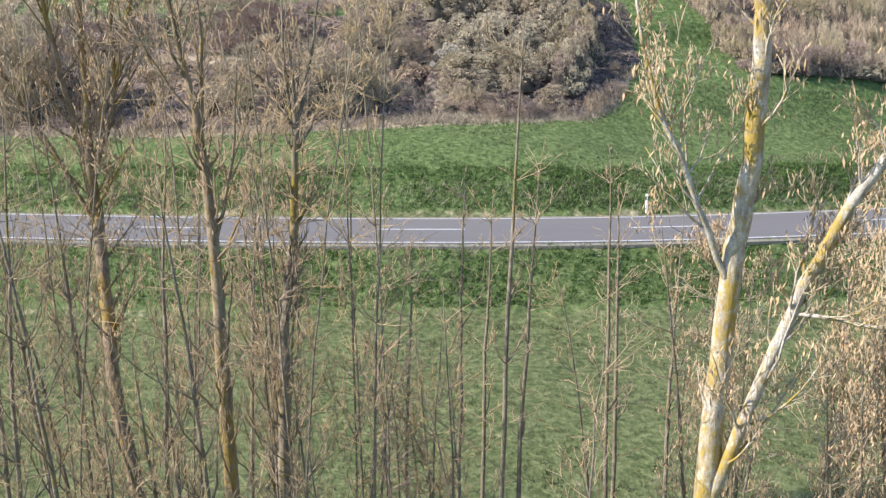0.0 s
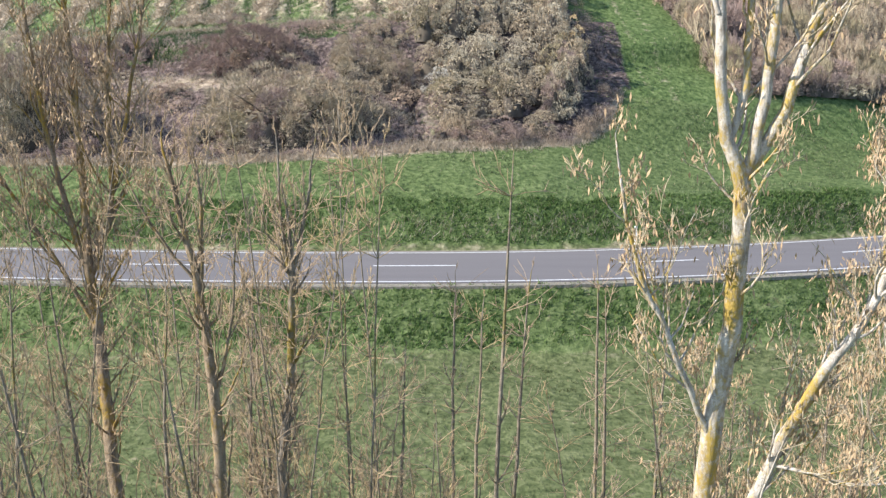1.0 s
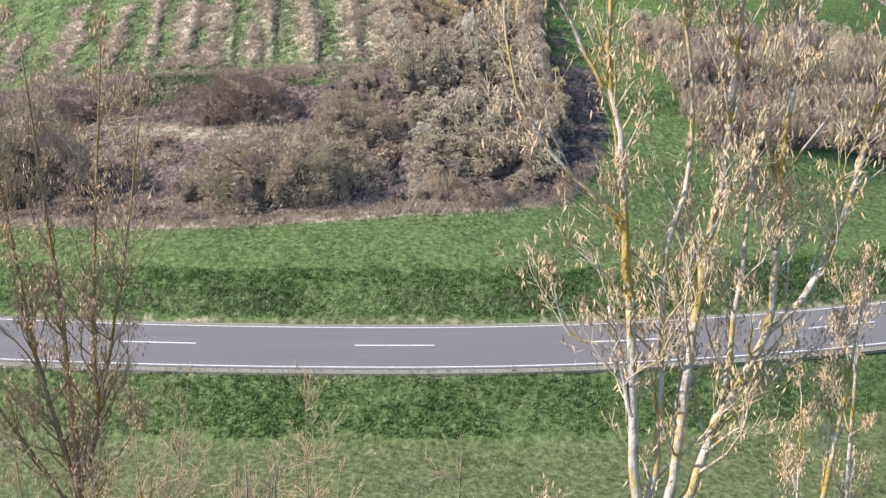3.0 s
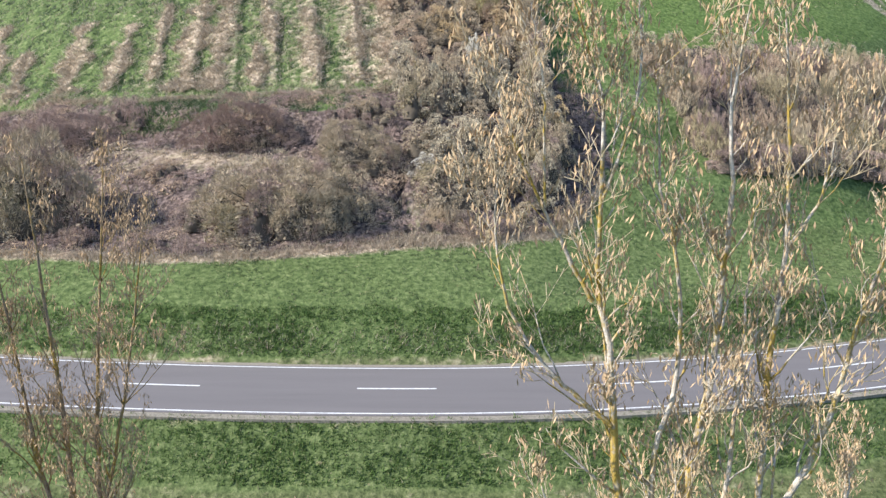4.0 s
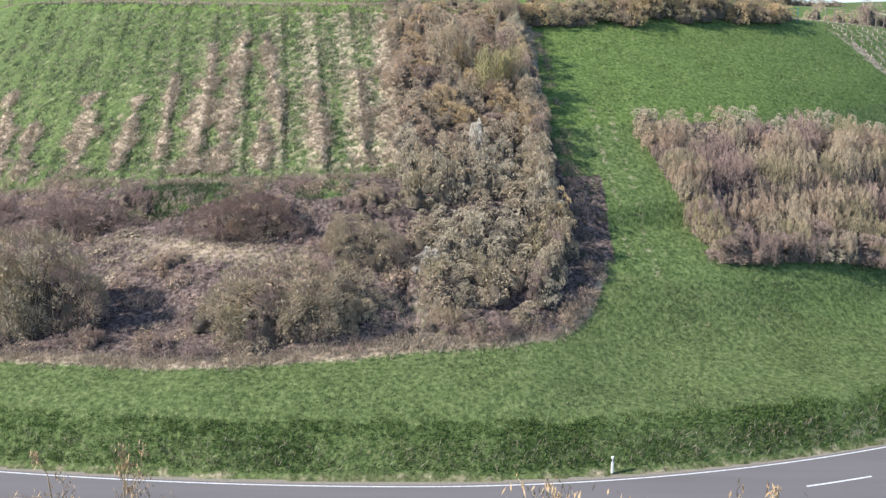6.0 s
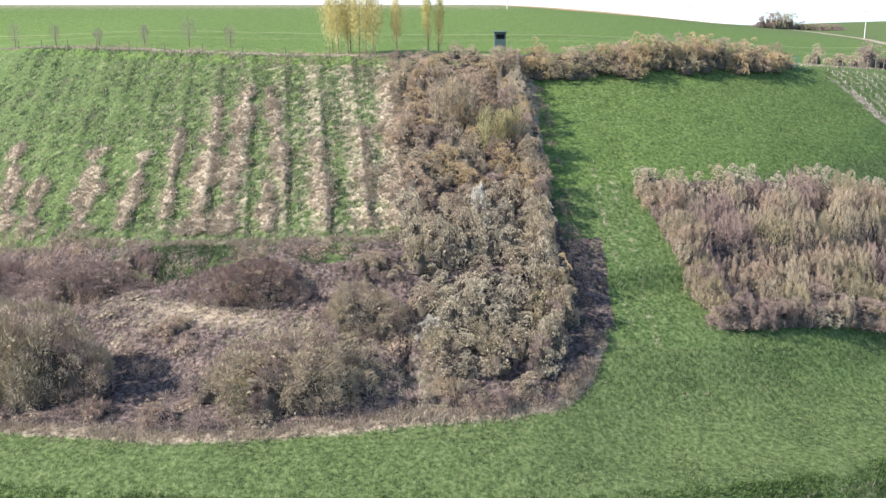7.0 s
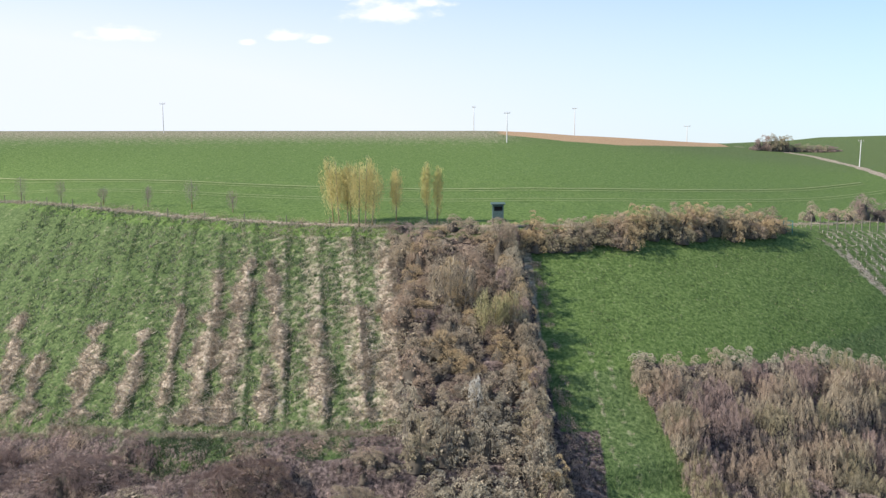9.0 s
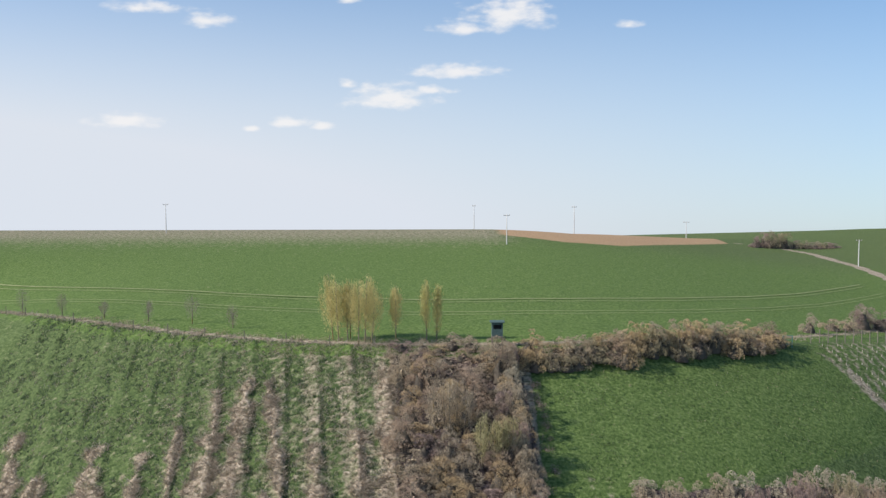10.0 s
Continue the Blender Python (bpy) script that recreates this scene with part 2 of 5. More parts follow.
M_HUT_SHADE = plain_material("black for inside shade", (0.008, 0.008, 0.008), (0.02, 0.02, 0.02), 4.0, 0.9)
M_WOOD = plain_material("weathered wood", (0.12, 0.1, 0.08), (0.3, 0.26, 0.21), 8.0, 0.9)
M_CONCRETE = plain_material("pale pole", (0.5, 0.48, 0.45), (0.7, 0.68, 0.64), 4.0, 0.85)
M_GUARD = plain_material("tan plastic", (0.36, 0.32, 0.25), (0.54, 0.49, 0.39), 4.0, 0.8)
M_WHITE = plain_material("white plastic", (0.7, 0.7, 0.68), (0.85, 0.85, 0.83), 5.0, 0.5)
M_TEAL = plain_material("teal painted metal", (0.05, 0.16, 0.15), (0.1, 0.26, 0.24), 5.0, 0.5)
M_BLACK = plain_material("black plastic", (0.015, 0.015, 0.015), (0.03, 0.03, 0.03), 5.0, 0.5)


# ---- building helpers ----
def mesh_from(name, verts, faces, mat, smooth=False):
    me = bpy.data.meshes.new(name)
    me.from_pydata([tuple(v) for v in verts], [], faces)
    me.materials.append(mat)
    if smooth:
        me.polygons.foreach_set("use_smooth", [True] * len(me.polygons))
    me.update()
    return me


def triangles(name, pts, mat):
    """A mesh of loose triangles from an array of shape (n, 3, 3)."""
    n = len(pts)
    me = bpy.data.meshes.new(name)
    me.vertices.add(n * 3)
    me.vertices.foreach_set("co", np.asarray(pts, dtype=np.float32).ravel())
    me.loops.add(n * 3)
    me.loops.foreach_set("vertex_index", np.arange(n * 3, dtype=np.int32))
    me.polygons.add(n)
    me.polygons.foreach_set("loop_start", np.arange(0, n * 3, 3, dtype=np.int32))
    me.materials.append(mat)
    me.update(calc_edges=True)
    return me


def child(name, me, parent, label=""):
    ob = new(name, me)
    ob.parent = parent
    return tagged(ob, label)


def part(name, bm, mat, parent, label=""):
    me = bpy.data.meshes.new(name)
    bm.to_mesh(me)
    bm.free()
    me.materials.append(mat)
    return child(name, me, parent, label)


def box(bm, x, y, z, sx, sy, sz, bevel=0.0, m=None):
    """A box round (x, y, z) with slightly rounded edges."""
    r = bmesh.ops.create_cube(bm, size=1.0, matrix=Matrix.Translation((x, y, z)) @ Matrix.Diagonal((sx, sy, sz, 1)))
    if bevel:
        es = list({e for v in r["verts"] for e in v.link_edges})
        bmesh.ops.bevel(bm, geom=es, offset=bevel, segments=1, affect="EDGES")
    return bm


class Tubes:
    """Collects tapered branches as one mesh."""

    def __init__(self):
        self.v, self.f = [], []

    def add(self, path, radii, sides=5):
        base = len(self.v)
        n = len(path)
        for i, (p, r) in enumerate(zip(path, radii)):
            d = (path[min(i + 1, n - 1)] - path[max(i - 1, 0)])
            d = d.normalized() if d.length > 1e-9 else Vector((0, 0, 1))
            a = d.cross(Vector((0.31, 0.95, 0.07))).normalized()
            b = d.cross(a)
            for k in range(sides):
                w = 2 * math.pi * k / sides
                self.v.append(p + (a * math.cos(w) + b * math.sin(w)) * r)
        for i in range(n - 1):
            for k in range(sides):
                k2 = (k + 1) % sides
                self.f.append((base + i * sides + k, base + i * sides + k2, base + (i + 1) * sides + k2, base + (i + 1) * sides + k))
        self.f.append(tuple(base + (n - 1) * sides + k for k in range(sides)))

    def mesh(self, name, mat):
        return mesh_from(name, self.v, self.f, mat, True)


# ---- the lie of the land ----
PROFILE_Y = [-400, -60, 0, 20, 36, 39.2, 40.1, 41.2, 42.7, 43.1, 49.1, 49.7, 50.2, 50.7, 51.2, 51.9, 53, 55, 58, 61.5, 64, 67, 69.3, 70.3, 72.2, 75.3, 81, 84, 90.8, 95.5, 98, 100.4, 103, 130]
PROFILE_Z = [-7, -5, -4.2, -3.5, -2.95, -2.75, -2.5, -1.7, -0.3, -0.15, 0.12, 0.3, 0.85, 1.42, 1.92, 2.35, 2.78, 3.42, 4.1, 5.2, 6.7, 8.1, 9.0, 10.5, 11.4, 12.5, 15.6, 17.1, 20.0, 22.0, 23.2, 24.2, 24.7, 29]


def smooth(a, b, v):
    t = np.clip((np.asarray(v, float) - a) / (b - a), 0, 1)
    return t * t * (3 - 2 * t)


def road_y(x):
    """The y of the road's middle line at x: it bends away at both ends."""
    x = np.asarray(x, float)
    d = np.clip(x + 1.5, -90, 60)
    return 46.25 + np.where(d > 0, 0.0062, 0.0032) * d * d


def along(x, y):
    """How far up the slope a place lies: y with the bend of the valley taken out."""
    x, y = np.asarray(x, float), np.asarray(y, float)
    low = road_y(x) - 46.25
    c = np.clip(np.abs(x), 0, 62)
    high = 0.0095 * c * c
    w = smooth(50, 72, y - low)
    return y - low * (1 - w) - high * w


LIP_X = [-60, -34.9, -31.9, -28.9, -23.7, -19.2, -12.0, -4.0]
LIP_S = [68.4, 69.0, 70.1, 71.0, 71.5, 72.3, 73.6, 74.4]
LIP_Z = [6.5, 9.65, 10.07, 10.49, 11.1, 11.44, 11.9, 12.2]


def lip(x):
    """How far up the slope the lower edge of the fallow vineyard lies."""
    return np.interp(x, LIP_X, LIP_S)


def land(x, y):
    """The height of the ground."""
    x, y = np.asarray(x, float), np.asarray(y, float)
    s = along(x, y)
    z = np.interp(s, PROFILE_Y, PROFILE_Z)
    z = z - 1.1 * smooth(3, 14, x) * smooth(51.5, 56, s) * (1 - smooth(59, 64, s))
    terrace = np.interp(x, LIP_X, LIP_Z) + 0.25 * (s - lip(x)) - 1.0 * smooth(0.0, 2.6, lip(x) - s) - 40 * smooth(1.8, 3.6, lip(x) - s) - 40 * smooth(-3.6, -2.2, x)
    z = np.where(s < 90, np.maximum(z, terrace), z)
    crest = 226 + np.clip(x - 30, 0, 120)
    top = 24.5 + 2.4 * smooth(100, 215, y) - 8.0 * smooth(6, 100, x) * (1 - 0.12 * smooth(150, 225, y)) - 0.0028 * np.clip(-x - 30, 0, 45) ** 2 * (1 - smooth(135, 190, y))
    top = top - 0.075 * np.maximum(y - crest, 0) * smooth(crest - 10, crest + 60, y)
    k = 1.2
    h = np.clip(0.5 + 0.5 * (top - z) / k, 0, 1)
    return top * (1 - h) + z * h - k * h * (1 - h)


def put(x, y, dz=0.0):
    return Vector((x, y, float(land(x, y)) + dz))


def scrub_edge(x):
    """The y at which the thicket above the meadow begins."""
    return np.interp(x, [-70, -30, -16, -6.5, -1.4, 4, 7.3, 10, 11.5], [66, 59.3, 57.2, 57.8, 58.7, 59.4, 60.5, 63.2, 66.4])


# strips of flattened dry grass in the fallow vineyard: x and y of both ends, half width
STRIPS = [(-18.6, 96.7, -17.4, 77.6, 0.75), (-21.5, 96.0, -20.1, 88.0, 0.3), (-20.6, 89.0, -19.8, 78.1, 0.95), (-16.6, 96.3, -13.0, 81.0, 0.45), (-26.6, 88.7, -26.3, 79.4, 0.6),
          (-31.6, 90.7, -30.2, 80.5, 0.95), (-23.9, 91.4, -22.8, 80.3, 0.4), (-41.4, 96.9, -37.8, 84.1, 0.7), (-36.7, 90.1, -35.2, 83.1, 0.6), (-4.9, 103.0, -3.6, 74.6, 0.9),
          (-10.9, 85.8, -9.2, 76.8, 0.6), (-7.2, 87.8, -5.9, 76.5, 0.5), (-14.6, 82.0, -13.9, 77.0, 0.5)]
ROW_GAP, ROW_LEAN = 3.25, -0.14


def row_phase(x, y):
    """Position across the old vine rows: whole numbers on the furrows."""
    return (np.asarray(x, float) - ROW_LEAN * (np.asarray(y, float) - 77.0) + 5.6) / ROW_GAP


def in_vineyard(x, y):
    s = along(x, y)
    return (s > lip(x)) & (s < 100.6) & (x < np.interp(y, [70, 105], [-2.8, -4.6]))


def strip_cover(x, y):
    """How far a place lies inside the strips of flattened grass."""
    out = np.zeros(np.shape(x))
    for x0, y0, x1, y1, half in STRIPS:
        dx, dy = x1 - x0, y1 - y0
        t = np.clip(((x - x0) * dx + (y - y0) * dy) / (dx * dx + dy * dy), 0, 1)
        ragged = 1.25 * half * (0.85 + 0.45 * np.sin(0.9 * y + 3 * x0) + 0.3 * np.sin(2.3 * y + 5 * x0))
        out = np.maximum(out, 1 - smooth(0.5, 1.3, np.hypot(x - x0 - t * dx, y - y0 - t * dy) / np.maximum(ragged, 0.12)))
    return out


def zones(x, y):
    """Lushness, dryness and bare soil of the ground at x, y."""
    s = along(x, y)
    lush, dry, soil = np.full(x.shape, 0.35), np.full(x.shape, 0.0), np.full(x.shape, 0.0)
    near = s < 46
    lush = np.where(near, 0.36, lush)
    dry = np.where(near, 0.05 - 0.08 * smooth(20, 38, s), dry)
    dry = dry + 0.22 * np.exp(-((s - 39.6) / 0.4) ** 2)
    lush = np.where((s > 40) & (s < 43), 0.65, lush)
    dry = np.where((s > 42.6) & (s < 49.6), 0.26, dry)
    bank = smooth(49.6, 49.9, s) * (1 - smooth(51.2, 52.2, s))
    lush = np.where(s > 49.6, 0.7, lush) + 0.06 * bank
    edge = scrub_edge(x)
    hill = (y > edge) & (x < 12)
    dry = np.where(s > 49.6, -0.08, dry)
    right_verge = smooth(10, 20, x) * smooth(49.4, 50, s) * (1 - smooth(51.4, 53.4, s))
    dry = dry + 0.2 * right_verge
    foot = smooth(49.5, 49.7, s) * (1 - smooth(49.9, 50.7, s))
    dry = dry + 0.12 * foot
    dry = np.where(hill, 0.55, dry)
    dry = dry + 0.8 * np.exp(-((y - edge - 0.1) / 0.55) ** 2) * (x < 12)
    strip = (s > lip(x) - 2.4) & (s < lip(x)) & (x < -2.8)
    weedy = np.exp(-((x + 19.5) / 4.5) ** 2) + np.exp(-((x + 8.5) / 1.3) ** 2)
    lush, dry = np.where(strip, 0.85, lush), np.where(strip, 0.12, dry)
    vine = in_vineyard(x, y)
    turn = row_phase(x, y) % 1.0
    strawy = 0.02 + 0.1 * smooth(-34, -18, x) + 0.2 * smooth(0.42, 0.55, turn) * (1 - smooth(0.9, 0.96, turn)) * smooth(-33, -14, x) + 0.16 * smooth(-24, -8, x) - 0.1 * smooth(88, 97, s) * smooth(-10, -20, x)
    strawy = strawy + 0.3 * smooth(-7.5, -5.0, x - 0.02 * (y - 75))
    lush = np.where(vine, 0.75, lush)
    dry = np.where(vine, np.maximum(strawy, 0.78 * strip_cover(x, y)), dry)
    rim = (s > lip(x) - 0.15) & (s < lip(x) + 1.3) & (x < -2.8)
    dry = np.where(rim, 0.42 - 0.3 * smooth(0.2, 0.6, s - lip(x)), dry)
    field = (x > 8.5) & (y > 66) & (s < 97.5)
    lush, dry = np.where(field, 0.85, lush), np.where(field, -0.08, dry)
    wheel = np.exp(-((x - 13.2 + (y - 70) * 0.06) / 0.3) ** 2) + np.exp(-((x - 14.7 + (y - 70) * 0.06) / 0.4) ** 2)
    dry = dry + 0.36 * wheel * (y > 66) * (y < 84)
    top = s > 98.5
    lush, dry, soil = np.where(top, 0.97, lush), np.where(top, 0.02, dry), np.where(top, 0.0, soil)
    track = np.exp(-((s - 101.6) / 0.5) ** 2)
    dry = dry + 1.0 * track * (y < 145)
    far = smooth(150, 215, y)
    lush = lush - 0.5 * far * top
    soil = soil + 0.95 * smooth(-2, 3, y - np.interp(x, [8, 24, 36, 72, 80], [222, 206.5, 209, 262, 330])) * smooth(9, 14, x) * (1 - smooth(74, 78, x))
    dry = dry + 0.5 * top * smooth(172, 224, y) * (1 - smooth(8, 20, x))
    lane = np.interp(y, [150, 196, 217, 247, 266, 268.5, 280], [82, 84.7, 86.5, 87.2, 82.2, 72.3, 60])
    dry = np.where(top & (np.abs(x - lane) < 1.3) & (y > 150), 0.95, dry)
    young = (x > 41) & (y > 99) & (y < 126) & (y < 113.2 + 0.75 * (x - 41)) & (x > 47.5 - (y - 99) * 0.45)
    dry = np.where(young, 0.3 + 0.4 * np.cos(2 * np.pi * ((x - 42.2) + 0.4 * (y - 113.2)) / 1.68), dry)
    edge_path = np.exp(-((x - np.interp(y, [92, 105, 108, 111, 116], [52, 44.4, 43.2, 40.8, 39.5])) / 0.7) ** 2) * (y > 92) * (y < 111)
    dry = dry + 0.9 * edge_path
    litter = np.where(hill & (s < lip(x) - 0.15), np.where(strip, 0.9 - 1.1 * weedy, 0.9), 0.0)
    pale = np.exp(-(((x + 17) / 6.5) ** 2 + ((s - 66.6) / 1.3) ** 2))
    lush, dry = lush * (1 - pale), dry + 0.25 * pale
    litter = litter - 0.55 * pale - 0.9 * np.exp(-((y - edge - 0.1) / 0.6) ** 2)
    litter = litter - 0.5 * np.exp(-(((x + 0.3) / 3.2) ** 2 + ((y - 61.3) / 2.4) ** 2))
    thicket = (x > np.interp(y, [68, 73.6, 83], [20.0, 17.9, 15.9])) & (y > 68.8 + 0.31 * np.maximum(0, x - 20)) & (y < 83.5 + 0.36 * np.maximum(0, x - 20)) & (x < 47)
    hedge = (x > np.interp(y, [60, 66, 75, 98], [0.5, -1.5, -3.0, -4.6])) & (x < np.interp(y, [60, 63.5, 67, 80, 98], [6.3, 9.0, 10.4, 8.6, 7.6])) & (y > edge + 0.5) & (s < 98.5)
    litter = np.where(thicket | hedge, 0.9, litter)
    crop = np.where(top, 0.85 - 0.5 * smooth(185, 230, y), 0.0) + np.where(field & (s > 80), 0.55, 0.0)
    return lush, dry, soil, litter, crop


def make_ground():
    xs = np.concatenate([np.geomspace(3200, 80, 16) * -1, np.arange(-76, -44, 0.6), np.arange(-44, -3, 0.24), np.arange(-3, 18, 0.3), np.arange(18, 76.1, 0.6), np.arange(76.9, 96, 0.8), np.geomspace(98, 3200, 15)])
    ys = np.concatenate([-np.geomspace(2500, 62, 8), np.arange(-60, 18, 3.0), np.arange(18, 40, 0.8), np.arange(40, 62, 0.3), np.arange(62, 70, 0.4), np.arange(70, 104, 0.25), np.arange(104, 106, 0.5),
                         np.arange(106, 165, 0.75), np.arange(165, 300, 1.8), np.geomspace(305, 4600, 22)])
    gx, gy = np.meshgrid(xs, ys)
    z = land(gx, gy)
    inside = np.abs(gy - road_y(gx)) < 3.2
    z = np.where(inside & (np.abs(gx) < 400), z - 0.12, z)
    rough = np.array([noise.noise((a * 0.9, b * 0.9, 0.0)) * 0.035 + noise.noise((a * 0.23, b * 0.23, 3.0)) * 0.1 for a, b in zip(gx.ravel(), gy.ravel())]).reshape(gx.shape)
    calm = smooth(2.9, 4.2, np.abs(gy - road_y(gx)))
    z = z + rough * calm * (np.abs(gx) < 90) * (gy < 140)
    gully = np.exp(-((gx + 2.2 + 0.25 * np.sin(gy)) / 0.26) ** 2) * smooth(58.6, 59.4, gy) * (1 - smooth(66, 68, gy))
    z = z - 0.9 * gully
    vine = in_vineyard(gx, gy) & (gx > -70)
    turn = row_phase(gx, gy)
    off = (turn - np.round(turn)) * ROW_GAP
    z = z + vine * (0.1 * smooth(-1.5, -0.5, off) * (off < 0) - 0.28 * np.exp(-((off - 0.15) / 0.2) ** 2) * np.clip(0.15 + 0.6 * smooth(-32, -16, gx) * (1 - 0.5 * smooth(90, 98, along(gx, gy))) + 0.5 * np.sin(gy * 0.4 + 3.1 * np.round(turn)), 0, 1) + 0.22 * strip_cover(gx, gy))
    lumps = np.array([noise.noise((a * 1.2, b * 2.3, 7.0)) + 0.6 * noise.noise((a * 2.4, b * 3.6, 1.0)) for a, b in zip(gx.ravel(), gy.ravel())]).reshape(gx.shape)
    scrubby = (gy > scrub_edge(gx)) & (gx < 3) & ~vine & (gy < 90)
    z = z + lumps * (0.15 * vine + 0.012 * (along(gx, gy) > 51.5) * (gy < 100) + 0.13 * scrubby) * (gx > -70)
    nx, ny = len(xs), len(ys)
    idx = np.arange(nx * ny).reshape(ny, nx)
    quads = np.stack([idx[:-1, :-1], idx[:-1, 1:], idx[1:, 1:], idx[1:, :-1]], -1).reshape(-1, 4)
    me = bpy.data.meshes.new("ground")
    me.vertices.add(nx * ny)
    me.vertices.foreach_set("co", np.stack([gx, gy, z], -1).astype(np.float32).ravel())
    me.loops.add(len(quads) * 4)
    me.loops.foreach_set("vertex_index", quads.astype(np.int32).ravel())
    me.polygons.add(len(quads))
    me.polygons.foreach_set("loop_start", np.arange(0, len(quads) * 4, 4, dtype=np.int32))
    me.polygons.foreach_set("use_smooth", np.ones(len(quads), dtype=bool))
    me.update(calc_edges=True)
    lush, dry, soil, litter, crop = zones(gx, gy)
    dry = dry + 0.35 * lumps * vine
    for key, vals in (("lush", lush), ("dry", dry), ("soil", soil), ("litter", litter), ("crop", crop)):
        a = me.attributes.new(key, "FLOAT", "POINT")
        a.data.foreach_set("value", vals.astype(np.float32).ravel())
    me.materials.append(M_GROUND)
    tagged(new("ground", me), "green meadow, fallow vineyard and fields over a rounded hill", "ground", kind="structure")


make_ground()


# ---- the road ----
def ribbon(name, d0, d1, lift, x0, x1, step, mat, thick=0.0):
    """A strip that follows the road between two distances from its middle line."""
    xs = np.arange(x0, x1 + 1e-6, step)
    verts, faces = [], []
    for x in xs:
        y = float(road_y(x))
        slope = (float(road_y(x + 0.1)) - y) / 0.1
        n = Vector((-slope, 1, 0)).normalized()
        for d in (d0, d1):
            p = Vector((x, y, 0)) + n * d
            verts.append((p.x, p.y, 0.0437 * d + lift))
    for i in range(len(xs) - 1):
        a = i * 2
        faces.append((a, a + 2, a + 3, a + 1))
    if thick:
        k = len(verts)
        verts += [(a, b, c - thick) for a, b, c in verts]
        for i in range(len(xs) - 1):
            a = i * 2
            faces.append((a, k + a, k + a + 2, a + 2))
            faces.append((a + 1, a + 3, k + a + 3, k + a + 1))
    return mesh_from(name, verts, faces, mat)


road = tagged(new("road", ribbon("road", -3.08, 2.74, 0.0, -160, 120, 1.0, M_ASPHALT, 0.2)), "grey asphalt country road with white lane markings", "road", kind="structure")
child("edge_line", ribbon("edge_line", -2.9, -2.79, 0.005, -160, 120, 1.0, M_PAINT), road, "white painted edge line")
child("edge_line", ribbon("edge_line", 2.5, 2.6, 0.005, -160, 120, 1.0, M_PAINT), road, "white painted edge line")
for i in range(-9, 8):
    x0 = -3.9 + 12.0 * i - (0.25 * (i - 1) if i > 1 else 0)
    child("centre_dash", ribbon("centre_dash", -0.065, 0.065, 0.005, x0, x0 + 4.0, 0.5, M_PAINT), road, "white painted dash")
tagged(new("verge", ribbon("verge", -3.55, -3.02, -0.03, -160, 120, 1.0, M_GRAVEL, 0.15)), "strip of pale gravel beside the asphalt", "verge", kind="structure")
tagged(new("verge", ribbon("verge", 2.7, 3.3, -0.03, -160, 120, 1.0, M_GRAVEL, 0.15)), "strip of pale gravel beside the asphalt", "verge", kind="structure")


def tramline(shift, half):
    """A worn wheel track through the young wheat on the hill."""
    verts, faces = [], []
    for i, x in enumerate(np.arange(-74.0, 74.1, 1.0)):
        y = float(np.interp(x, [-76, -70, -47, -38, -29, -21, -13.6, -3, 6, 15.6, 24, 32, 44, 55, 76], [165, 160, 144.5, 139, 135, 132.6, 130.9, 129.2, 129.6, 131.3, 134.8, 139.4, 149, 160, 185])) + shift
        for d in (-half, half):
            verts.append(put(x, y + d, 0.1))
        if i:
            faces.append((2 * i - 2, 2 * i, 2 * i + 1, 2 * i - 1))
    tagged(new("tramline", mesh_from("tramline", verts, faces, M_TRAM)), "pale wheel track through the young wheat", "wheel track", "wheel tracks on the hill")


for shift, half in ((0.0, 0.2), (-2.1, 0.1), (-9.5, 0.1), (-11.4, 0.08)):
    tramline(shift, half)


def reflector_post(x, y):
    base = put(x, y, -0.05)
    ob = new("reflector_post")
    ob.location = base
    tagged(ob, "white plastic roadside post with a black band", "road post")
    bm = bmesh.new()
    box(bm, 0, 0, 0.5, 0.13, 0.11, 1.0, 0.02)
    part("post_body", bm, M_WHITE, ob)
    bm = bmesh.new()
    box(bm, 0, 0, 0.78, 0.14, 0.12, 0.2, 0.01)
    part("black_band", bm, M_BLACK, ob, "black band round the post")
    bm = bmesh.new()
    box(bm, 0, -0.065, 0.78, 0.05, 0.012, 0.14, 0.004)
    part("reflector", bm, M_WHITE, ob, "pale rectangular reflector")


reflector_post(9.5, 50.25)


# ---- shrubs and thickets ----
# lobes, their size, length and half width of the twigs, how far they point outwards and upwards, twigs in the core
HABITS = {
    "round": (15, (0.24, 0.42), (0.07, 0.18), (0.0045, 0.0085), 1.0, 0.45, 20),
    "clumped": (26, (0.17, 0.31), (0.035, 0.085), (0.009, 0.017), 1.0, 0.35, 16),
    "dome": (85, (0.09, 0.2), (0.03, 0.085), (0.0022, 0.005), 0.8, 0.6, 5),
    "upright": (60, (0.07, 0.14), (0.07, 0.2), (0.004, 0.0085), 0.4, 1.3, 6),
}


